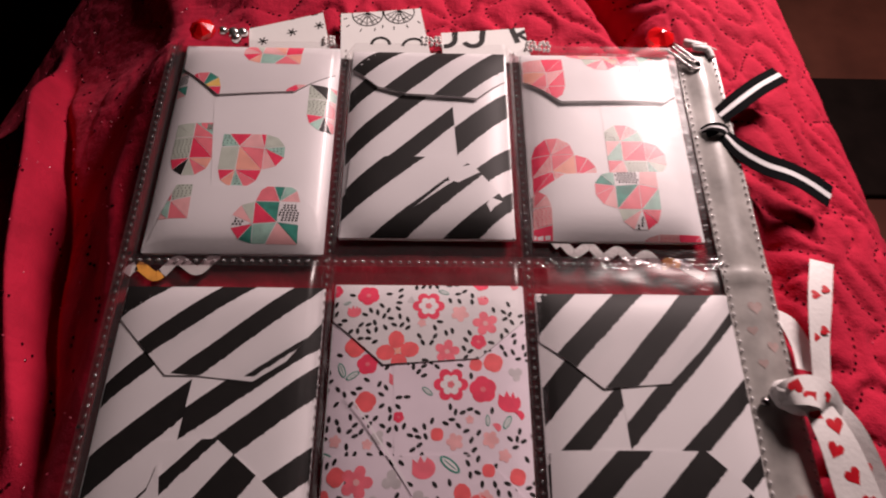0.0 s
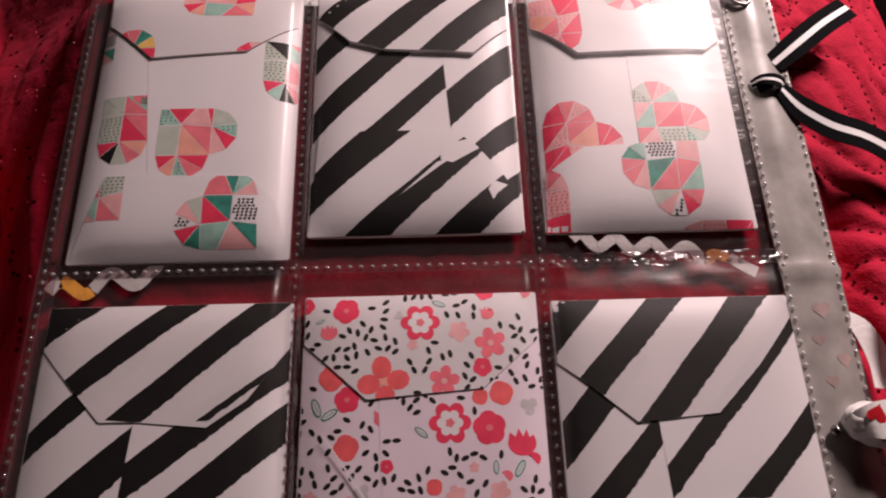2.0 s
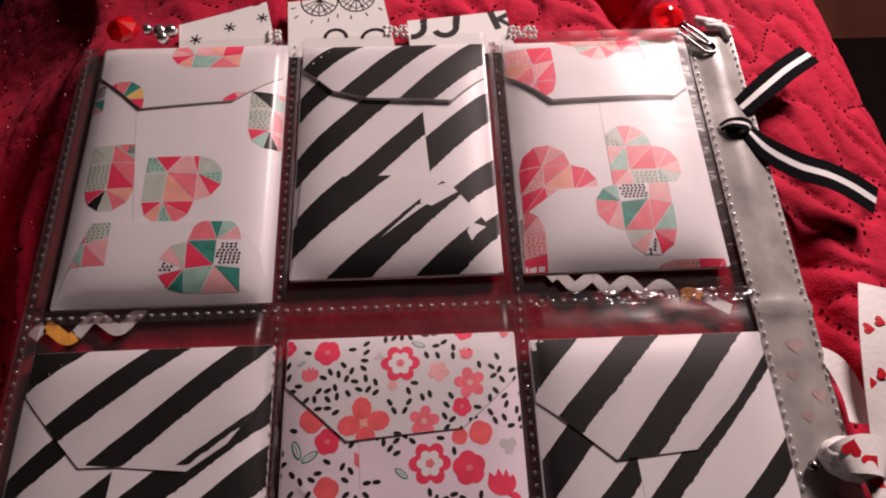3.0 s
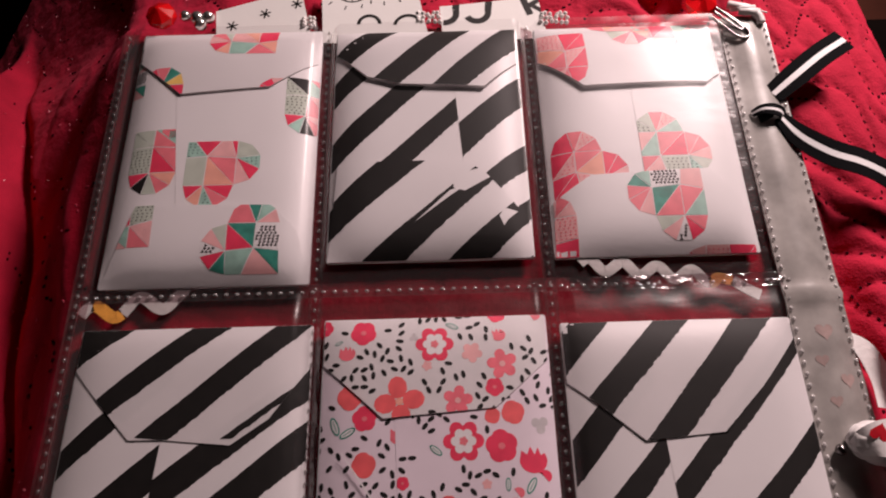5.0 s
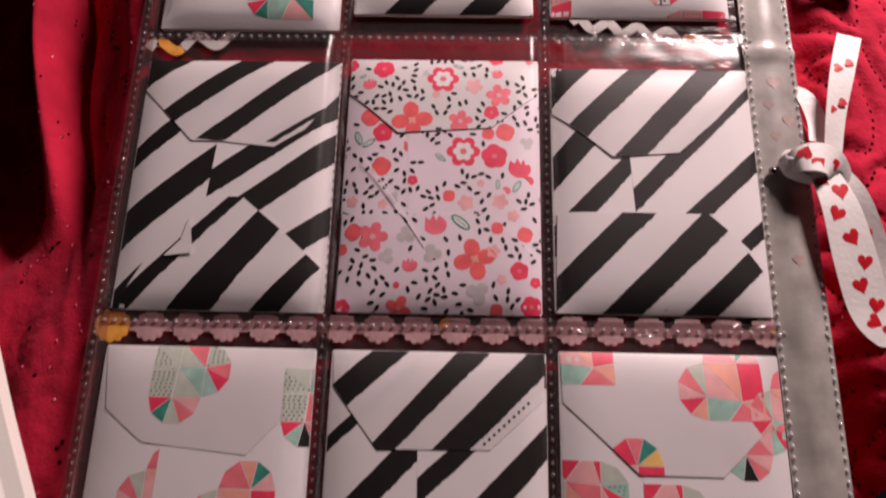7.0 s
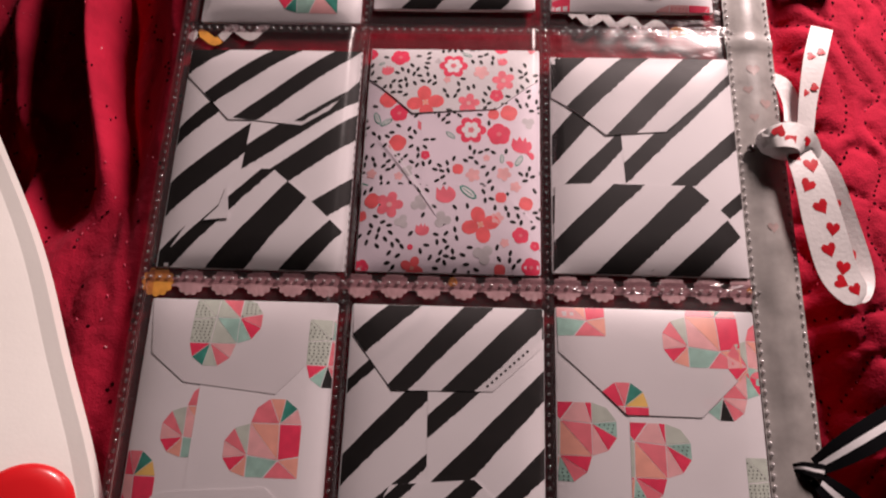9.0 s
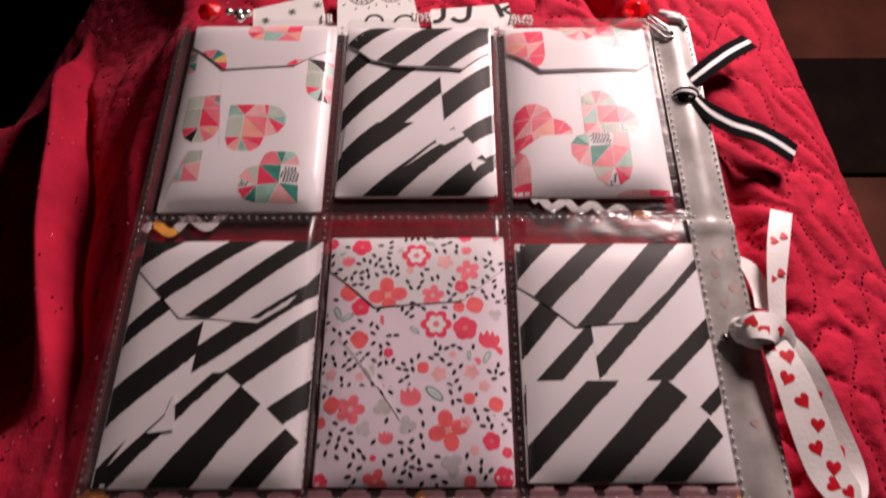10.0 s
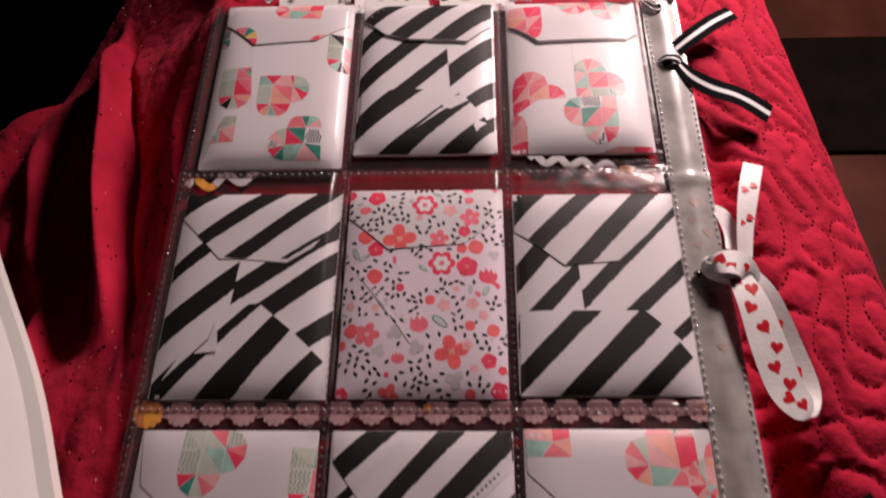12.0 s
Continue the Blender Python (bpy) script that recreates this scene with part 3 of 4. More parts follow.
def facets(hearts, window):
    """Facets of several hearts, clipped to a panel; heart by heart."""
    made = []
    for cx, cy, size, tip, kind in hearts:
        out = []
        for i, (poly, ink) in enumerate(heart(cx, cy, size, tip, kind)):
            q = clip(poly, window)
            if len(q) > 2 and abs(area(q)) > 0.15:
                out.append((q, INKS[ink], 0))
                if ink in "dwvx":
                    dabs = (clip(d, window) for d in speckle(poly, i, 0.62 if ink == "w" else 0.34))
                    out += [(d, 0 if ink == "x" else 8, 1) for d in dabs if len(d) > 2]
        made.append(("heart_print", out))
    return made


def petals(cx, cy, r, n, deep, turn, pinch=0.0):
    """Outline of an open flower."""
    out = []
    for i in range(n * 6):
        a = 2 * math.pi * i / (n * 6)
        rr = r * (1 - deep + deep * abs(math.cos(n * a / 2)) ** 0.8) * (1 + pinch * math.sin(3.1 * a + cx))
        out.append((cx + rr * math.cos(a + turn), cy + rr * math.sin(a + turn)))
    return out


def oval(cx, cy, a, b, turn, n=10):
    return [(cx + a * math.cos(t) * math.cos(turn) - b * math.sin(t) * math.sin(turn), cy + a * math.cos(t) * math.sin(turn) + b * math.sin(t) * math.cos(turn))
            for t in (2 * math.pi * i / n for i in range(n))]


def blossom(kind, cx, cy, r, seed):
    """One printed flower as layered (polygon, colour, level) shapes."""
    t = seed * 1.7
    if kind == "ring":
        return [(petals(cx, cy, r, 6, 0.28, t), 0, 0), (petals(cx, cy, r * 0.62, 6, 0.25, t), 10, 1), (petals(cx, cy, r * 0.22, 5, 0.3, t), 1, 2)]
    if kind == "four":
        out = [(oval(cx + 0.58 * r * math.cos(t + k * 1.571), cy + 0.58 * r * math.sin(t + k * 1.571), 0.47 * r, 0.40 * r, t + k * 1.571), 11, 0) for k in range(4)]
        return out + [(oval(cx, cy, 0.16 * r, 0.16 * r, 0), 3, 1)]
    if kind == "five":
        return [(petals(cx, cy, r, 5, 0.42, t), 12, 0), (oval(cx, cy, 0.2 * r, 0.2 * r, 0), 2, 1)]
    if kind == "rose":
        return [(petals(cx, cy, r, 5, 0.14, t), 0, 0), (oval(cx, cy, 0.22 * r, 0.2 * r, 0), 1, 1)]
    if kind == "round":
        return [(petals(cx, cy, r, 4, 0.10, t), 11, 0)]
    if kind == "tulip":
        out = []
        for i in range(15):
            a = math.pi * 0.9 + math.pi * 1.2 * i / 14
            out.append((cx + r * math.cos(a + t * 0.1), cy + r * 0.85 * math.sin(a + t * 0.1)))
        out += [(cx + 0.55 * r, cy + 0.35 * r), (cx + 0.35 * r, cy + 0.9 * r), (cx + 0.1 * r, cy + 0.4 * r), (cx - 0.2 * r, cy + 0.95 * r), (cx - 0.45 * r, cy + 0.4 * r), (cx - 0.85 * r, cy + 0.7 * r)]
        return [(out, 12 if seed % 2 else 0, 0)]
    if kind == "pale":
        return [(petals(cx, cy, r, 5, 0.35, t), 2, 0)]
    if kind == "shade":
        return [(petals(cx, cy, r, 3, 0.5, t), 9, 0)]
    # a leaf drawn in outline
    return [(oval(cx, cy, r, 0.42 * r, t), 6, 0), (oval(cx, cy, r * 0.8, 0.26 * r, t), 10, 1), (oval(cx, cy, r * 0.75, 0.05 * r, t, 6), 6, 2)]


FLORAL_MATS = [CORAL, ROSE, PINK, PEACH, SAGE, MINT, TEAL, YELLOW, INK, GREY, PAPER,
               material("coral_orange_ink", (0.85, 0.13, 0.14), rough=0.45, vary=0.15, vary_scale=260),
               material("candy_pink_ink", (0.84, 0.17, 0.22), rough=0.45, vary=0.15, vary_scale=260)]


def floral(flowers, window, seed):
    """Flowers at their places, with black seed-shaped dashes scattered in bursts between them."""
    made, dashes = [], []
    dice = random.Random(seed)
    taken = []
    for n, (kind, x, y, r) in enumerate(flowers):
        shapes = [(clip(ccw(poly), window), col, lev) for poly, col, lev in blossom(kind, x, y, r, n)]
        made.append(("leaf_print" if kind == "leaf" else "flower_print", [s for s in shapes if len(s[0]) > 2]))
        taken.append((x, y, r + 0.5))
    xs, ys = [p[0] for p in window], [p[1] for p in window]
    for _ in range(60):
        bx, by = dice.uniform(min(xs), max(xs)), dice.uniform(min(ys), max(ys))
        base, count = dice.uniform(0, 6.28), dice.randint(4, 7)
        for k in range(count):
            a = base + k * dice.uniform(0.5, 0.75)
            for rad in ((3.0, 5.4) if k % 2 else (3.8,)):
                x, y = bx + rad * math.cos(a), by + rad * math.sin(a)
                if all((x - p[0]) ** 2 + (y - p[1]) ** 2 > (p[2] + 0.75) ** 2 for p in taken):
                    q = clip(ccw(oval(x, y, 1.12, 0.6, a + dice.uniform(-0.3, 0.3), 8)), window)
                    if len(q) > 2:
                        dashes.append((q, 8, 0))
                        taken.append((x, y, 1.3))
    return made + [("dashes", dashes)]


def envelope(name, label, box4, flap, slit, bottom, prints, swell, lift, group, paper=None):
    """A little folded paper envelope: body, side panel, bottom panel and top flap, each with its own print.
    box4: left, right, bottom, top; prints: panel -> function(window) -> (polygon, colour) pairs or levels, and the inks."""
    x0, x1, y0, y1 = box4
    cx, cy, w, h = (x0 + x1) / 2, (y0 + y1) / 2, (x1 - x0) / 2, (y1 - y0) / 2
    root = thing(name, cx, cy, -0.6, label, "envelope", group)

    def top(x, y):
        u, v = min(1, abs((x - cx) / w)), min(1, abs((y - cy) / h))
        return 0.6 + swell * (1 - u ** 6) * (1 - v ** 8) + 0.5 * (1 - u * u) * (1 - v * v) + 0.22 * noise.noise(Vector((x * 0.045, y * 0.045, cx)))

    inset = 0.35
    outline = [(x0, y0 + 0.5), (x0 + 0.5, y0), (x1 - 0.5, y0), (x1, y0 + 0.5), (x1, y1 - 0.5), (x1 - 0.5, y1), (x0 + 0.5, y1), (x0, y1 - 0.5)]
    full = [(x0 + inset, y0 + inset), (x1 - inset, y0 + inset), (x1 - inset, y1 - inset), (x0 + inset, y1 - inset)]
    sheet("body", [(outline, 0)], top, PAPER, root, "white paper back of the envelope", rim=1.1, step=2.5)
    (sx0, sy0), (sx1, sy1) = slit
    kx = (sx1 - sx0) / (sy1 - sy0)
    at = lambda y: sx0 + kx * (y - sy0)
    left_win = [(x0 + inset, y0 + inset), (at(y0), y0 + inset), (at(y1), y1 - inset), (x0 + inset, y1 - inset)]
    right_win = [(at(y0), y0 + inset), (x1 - 0.1, y0 + inset), (x1 - 0.1, y1 - inset), (at(y1), y1 - inset)]
    bot_win = ccw([(x0 + inset, y0 + 0.1), (x1 - inset, y0 + 0.1)] + bottom[::-1])
    flap_win = ccw([(x0 + inset, y1 - 0.1)] + flap + [(x1 - inset, y1 - 0.1)])
    fy = min(p[1] for p in flap)

    def raised(x, y):
        t = max(0.0, (y1 - y) / (y1 - fy))
        return top(x, y) + 0.19 + (0.02 + 1.0 * lift) * t ** 1.6

    COVERS.append((box4, lambda x, y: raised(x, y) if y > fy - 3 else top(x, y) + 0.55))
    spec = [("left_panel", left_win, lambda x, y: top(x, y) + 0.03, 0.03),
            ("right_panel", right_win, lambda x, y: top(x, y) + 0.05 + 0.06 * max(0.0, min(1.0, (x1 - x) / 14)), 0.04),
            ("bottom_panel", bot_win, lambda x, y: top(x, y) + 0.19 + 0.16 * max(0.0, min(1.0, (y - y0) / 25)) ** 2, 0.14),
            # the flap's rim is a skirt added to read as its soft shadow
            ("top_flap", flap_win, raised, lambda x, y: raised(x, y) - top(x, y) - 0.12)]
    for pname, win, zf, rim in spec:
        owner = sheet(pname, [(win, 0)], zf, FLAP if pname == "top_flap" else paper or PAPER, root, rim=rim, step=2.5)
        made = prints[pname](win)
        for mark, polys in made:
            if polys:
                ob = sheet(mark, [p[:2] for p in polys], zf, prints["inks"], owner, step=2.5, lifts=[0.035 + 0.03 * p[2] for p in polys])
                if mark == "dashes":
                    tagged(ob, kind="stuff")
    return root


def striped(cx, cy, rows, seed):
    return lambda win: [("stripe", [(q, 0, 0)]) for q in (clip(stripe(cx, cy, *r, seed + 3 * k), win) for k, r in enumerate(rows)) if len(q) > 2]


def hearted(rows):
    return lambda win: facets(rows, win)


def striped_set(cx, cy, flap, left, right, bottom, seed, gaps=()):
    return {"top_flap": striped(cx, cy, flap, seed), "left_panel": striped(cx, cy, left, seed + 20),
            "right_panel": striped(cx, cy, right, seed + 40), "bottom_panel": lambda win: striped(cx, cy, bottom, seed + 60)(win) + [("brush_gap", [(clip(ccw(list(g)), win), 1, 1)]) for g in gaps],
            "inks": [INK, PAPER]}


def pricked(marks, x0, y0, x1, y1, n):
    """The same marks and a short row of printed dots."""
    dots = [(oval(x0 + (x1 - x0) * k / n, y0 + (y1 - y0) * k / n, 0.5, 0.42, 0.7, 6), 0, 1) for k in range(n + 1)]
    return lambda win: marks(win) + [("dots", [d for d in ((clip(ccw(p), win), c, l) for p, c, l in dots) if len(d[0]) > 2])]


def heart_set(flap, left, right, bottom):
    return {"top_flap": hearted(flap), "left_panel": hearted(left), "right_panel": hearted(right), "bottom_panel": hearted(bottom), "inks": PALETTE}


GROUP = "envelopes in the pocket page"
HEARTS = "white paper envelope printed with coral and teal hearts"
STRIPES = "white paper envelope with brushed black diagonal stripes"

# first row
envelope("envelope", HEARTS + ", flap raised", (4.4, 65.0, 189.4, 281.0),
         [(5.6, 268.2), (21.5, 253.4), (49.9, 255.5), (64.0, 266.4)], ((20.5, 250.9), (25.0, 214.2)), [(13.2, 214.2), (53.5, 213.4), (61.0, 205.7), (64.4, 193)],
         heart_set([(42.8, 277, 15.4, 315, "coral"), (14.6, 249.5, 15.4, 315, "fan"), (52, 246.5, 12.7, 315, "ruby")], [(16.2, 233, 15.4, 135, "rust"), (3.5, 259.5, 11, 315, "teal")],
                   [(34, 228, 15.4, 135, "blush"), (62, 252.5, 14.3, 135, "night")], [(48.7, 200, 15.4, 315, "teal"), (11.4, 208.6, 15.4, 315, "pale")]),
         3.6, 0.6, GROUP)
envelope("envelope", STRIPES + ", flap raised", (69.6, 130.2, 195.8, 279.6),
         [(70.2, 269.5), (80.8, 258.1), (91.5, 254.6), (118.0, 252.9), (129.6, 264.6)], ((108.9, 249.9), (110.4, 228.1)), [(72, 226.9), (110.5, 226.7), (116.7, 222.5), (129.6, 207.0)],
         striped_set(100, 237, [(45, 44.2, 45, 36.8), (48, 26.2, 46, 18.6), (47, 10.4, 45, 2.5)],
                     [(42, 35.7, 42, 28.6), (44, 19.8, 45, 12.6), (44, 2.8, 45, -3.6)],
                     [(43, -4.2, 45, -13.6), (41, -22.3, 41, -29.0), (42, -36.5, 42, -41.6)],
                     [(42, 2.8, 41, -6.9), (40, -18.7, 42, -25.7), (40, -34.7, 43, -42.1), (42, -49.9, 42, -54.7)], 100,
                     gaps=[((95.5, 206.6), (106.5, 215.0), (110.8, 217.9), (106.2, 216.5)), ((107.6, 221.5), (119.5, 225.0), (120.0, 221.6), (110.6, 216.2), (107.2, 217.2)),
                           ((120.4, 208.0), (121.6, 205.0), (123.0, 207.0), (126.0, 209.6), (122.0, 210.6))]),
         3.6, 1.3, GROUP)
envelope("envelope", HEARTS + ", flap raised", (136.0, 195.6, 195.4, 279.4),
         [(136.4, 264.6), (149.7, 252.1), (188.8, 252.8), (195.0, 258.2)], ((164.4, 250.1), (164.5, 221.6)), [(137.0, 213), (148.3, 220.3), (184.0, 221.7), (195.0, 208)],
         heart_set([(144.3, 267.5, 15.4, 45, "ruby"), (181.6, 278.5, 14.3, 45, "pale"), (167, 283, 14.8, 45, "coral")], [(145, 221, 15.4, 225, "ruby")], [(170.8, 227, 15.4, 225, "pale")],
                   [(173.4, 214, 15.4, 45, "mint"), (135.4, 200, 15.4, 315, "ruby"), (187, 190.5, 14.8, 45, "ruby")]),
         3.8, 1.2, GROUP)
# second row
envelope("envelope", STRIPES + ", fold torn", (2.8, 66.9, 93.2, 177.4),
         [(3.3, 165.8), (21.5, 147.1), (29.6, 147.0), (47.8, 145.2), (57.1, 151.6), (66.6, 165.0)], ((29.8, 145.7), (28.6, 128.6)), [(24.0, 127.9), (39.7, 128.4), (53.0, 117.7), (66.4, 105.6)],
         striped_set(35, 135, [(37, 62.0, 37, 44.3), (41, 32.9, 39, 26.9), (41, 17.5, 41, 11.0), (36, 3.6, 38, 1.1)],
                     [(41, 28.6, 41, 22.9), (40, 11.8, 42, 3.6), (45, -2.9, 48, -7.3)],
                     [(37, 5.5, 37, -1.8), (39, -7.4, 39, -15.2), (37, -25.8, 37, -33.2)],
                     [(45, -5.2, 47, -8.5), (50, -14.8, 52, -24.0), (47, -35.2, 49, -41.2)], 200),
         2.6, 0.22, GROUP)
FLOWERS_FLAP = [("ring", 100.6, 170.4, 5.2), ("four", 91.1, 155.1, 6.4), ("rose", 81.2, 174.2, 3.6), ("tulip", 76.9, 168.4, 2.3), ("five", 118.6, 164.5, 4.2),
                ("rose", 116.2, 158.3, 2.5), ("five", 106.4, 155.0, 4.0), ("tulip", 118.0, 172.6, 2.0), ("pale", 110.6, 167.8, 2.9), ("leaf", 105.5, 175.6, 1.9),
                ("rose", 117.8, 179.0, 2.6), ("tulip", 128.2, 178.6, 2.0), ("shade", 95.0, 172.5, 1.3), ("pale", 98.5, 164.4, 1.4), ("rose", 70.6, 176.0, 2.2), ("leaf", 74.5, 171.5, 1.2)]
FLOWERS_LEFT = [("round", 78.0, 156.6, 3.4), ("rose", 82.0, 151.0, 3.3), ("round", 82.0, 139.5, 3.2), ("leaf", 74.2, 149.3, 2.6), ("leaf", 77.6, 147.5, 2.4), ("tulip", 91.0, 146.5, 2.6),
                ("pale", 73.5, 128.0, 1.9), ("leaf", 72.0, 122.6, 3.6), ("shade", 86.0, 129.0, 2.2), ("pale", 83.0, 127.0, 1.6)]
FLOWERS_RIGHT = [("ring", 107.5, 144.7, 5.3), ("rose", 117.2, 143.3, 4.2), ("tulip", 125.1, 139.6, 3.6), ("round", 120.6, 151.7, 3.1), ("round", 115.2, 150.9, 2.1), ("rose", 91.9, 134.9, 1.7),
                 ("round", 103.3, 129.9, 2.0), ("leaf", 100.4, 142.6, 2.0), ("leaf", 124.2, 133.6, 2.3), ("shade", 127.5, 148.5, 2.4), ("pale", 108.5, 127.8, 2.6), ("pale", 119.0, 128.5, 2.6),
                 ("leaf", 118.3, 134.0, 1.7), ("tulip", 120.8, 132.0, 1.5), ("tulip", 127.8, 135.8, 1.8), ("pale", 113.0, 134.2, 1.3), ("round", 126.6, 118.2, 2.5), ("pale", 123.0, 124.0, 2.0)]
FLOWERS_BOTTOM = [("five", 80.5, 116.5, 4.8), ("round", 74.5, 118.0, 2.8), ("four", 111.4, 110.0, 6.2), ("tulip", 92.0, 107.8, 2.4), ("rose", 124.8, 106.8, 2.9), ("tulip", 99.3, 120.4, 3.6),
                  ("round", 118.1, 119.8, 2.0), ("leaf", 107.0, 121.4, 3.6), ("round", 71.0, 112.7, 1.9), ("four", 89.0, 95.0, 3.8), ("rose", 128.4, 96.2, 3.3), ("shade", 98.6, 111.5, 3.1),
                  ("shade", 90.5, 117.0, 3.0), ("shade", 85.0, 110.5, 2.6), ("shade", 112.5, 100.0, 3.6), ("rose", 88.2, 101.8, 1.0), ("pale", 119.5, 104.0, 1.6), ("rose", 72.0, 95.0, 2.6),
                  ("round", 118.0, 95.0, 2.0), ("rose", 129.6, 103.5, 1.7), ("pale", 117.0, 112.5, 2.2)]
# the panels below the flap carry the film's lilac sheen as paper colour
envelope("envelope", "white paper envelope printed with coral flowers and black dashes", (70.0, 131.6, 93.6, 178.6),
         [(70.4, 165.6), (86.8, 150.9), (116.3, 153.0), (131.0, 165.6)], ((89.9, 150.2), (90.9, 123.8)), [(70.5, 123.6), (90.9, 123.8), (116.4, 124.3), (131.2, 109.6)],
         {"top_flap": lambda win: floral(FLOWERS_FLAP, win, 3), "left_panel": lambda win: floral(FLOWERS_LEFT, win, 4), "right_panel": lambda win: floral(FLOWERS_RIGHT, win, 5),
          "bottom_panel": lambda win: floral(FLOWERS_BOTTOM, win, 6), "inks": FLORAL_MATS}, 2.4, 0.3, GROUP, paper=LILAC_SHEEN)
envelope("envelope", STRIPES, (135.4, 199.2, 94.6, 176.0),
         [(135.8, 159.2), (154.0, 143.6), (175.1, 145.3), (185.5, 155.3), (198.8, 169.8)], ((159.2, 142.7), (160.0, 126.0)), [(136.6, 125.5), (183.8, 125.2), (189.1, 118.5), (198.8, 109.6)],
         striped_set(167, 135, [(49, 48.7, 49, 40.7), (46, 32.6, 46, 25.6), (48, 15.2, 47, 8.3), (43, 2.4, 41, -0.3)],
                     [(49, 29.8, 49, 22.1), (46, 13.1, 48, 7.6)],
                     [(46, 4.1, 46, -1.5), (43, -12.5, 43, -18.0), (42, -29.3, 42, -33.4)],
                     [(45, 1.1, 45, -6.3), (45, -15.9, 44, -24.8), (43, -33.3, 44, -40.1)], 300),
         2.6, 0.3, GROUP)
# third row
envelope("envelope", HEARTS, (3.6, 65.6, -1.6, 82.6),
         [(7.0, 64.5), (19.1, 55.5), (48.7, 52.6), (58.5, 63.3), (65.0, 72.0)], ((24.5, 53.2), (23.7, 24.1)), [(14.0, 21.5), (19.9, 23.0), (48.4, 25.2), (55.4, 19.2), (65.0, 8.0)],
         heart_set([(26.8, 75.6, 15.4, 135, "sage"), (64.6, 69.4, 14.8, 135, "sage")], [(29, 40.5, 15.4, 315, "coral"), (6.8, 19.5, 15.4, 315, "fan")], [(49.8, 35.8, 15.9, 315, "coral"), (64.6, 69.4, 14.8, 135, "night")], [(40, 8, 15.9, 135, "blush")]),
         2.4, 0.05, GROUP)
DOTTED = striped_set(101, 40, [(42, 44.3, 43, 36.6), (48, 24.2, 46, 18.5), (45, 11.6, 44, 4.5)],
                     [(42, 34.0, 42, 30.8), (46, 18.8, 45, 12.0), (42, 0.5, 42, -2.6)],
                     [(42, 8.9, 42, 3.7), (45, -6.0, 47, -13.7), (45, -22.5, 42, -27.8)],
                     [(42, -0.7, 42, -4.1), (42, -12.6, 42, -17.8), (42, -28, 42, -35)], 400)
DOTTED["top_flap"] = pricked(DOTTED["top_flap"], 114.6, 57.2, 127.0, 68.4, 9)
envelope("envelope", STRIPES, (70.2, 132.4, -1.4, 82.6),
         [(71.3, 72.2), (85.0, 55.1), (116.3, 55.6), (131.6, 69.6)], ((96.2, 54.6), (96.8, 29.2)), [(86.0, 27.4), (111.1, 29.7), (121.5, 21.1), (131.8, 11.0)],
         DOTTED,
         2.4, 0.1, GROUP)
envelope("envelope", HEARTS, (136.0, 198.8, -1.4, 83.4),
         [(136.9, 69.0), (157.0, 50.1), (179.6, 50.0), (193.6, 63.3), (198.2, 69.0)], ((157.8, 49.3), (157.5, 24.0)), [(146.0, 20.0), (152.8, 24.6), (185.7, 25.7), (198.2, 12.0)],
         heart_set([(144, 81.6, 15.4, 315, "coral"), (185, 73, 16.4, 315, "coral"), (156, 44.8, 15.4, 315, "fan"), (202, 67, 13.8, 315, "coral")], [(138.4, 45.6, 15.9, 135, "blush")],
                   [(160.2, 40, 15.9, 135, "blush"), (199, 31.5, 14.8, 135, "sage"), (187, 63, 14.3, 135, "night"), (202, 67, 13.8, 315, "coral")], [(160, 12, 15.9, 45, "mint"), (188, 8, 15.9, 225, "pale")]),
         2.4, 0.2, GROUP)


for column in range(3):
    for row in range(3):
        pocket_film(PAGE, column, row)

# ---------------------------------------------------------------- trims between the rows
def spline(pts, n):
    """Points along a Catmull-Rom curve."""
    pts = [Vector(p) for p in pts]
    pts = [2 * pts[0] - pts[1]] + pts + [2 * pts[-1] - pts[-2]]
    out = []
    for i in range(1, len(pts) - 2):
        a, b, c, d = pts[i - 1:i + 3]
        for k in range(n):
            t = k / n
            out.append(0.5 * ((2 * b) + (c - a) * t + (2 * a - 5 * b + 4 * c - d) * t * t + (3 * b - a - 3 * c + d) * t ** 3))
    out.append(pts[-2])
    return out


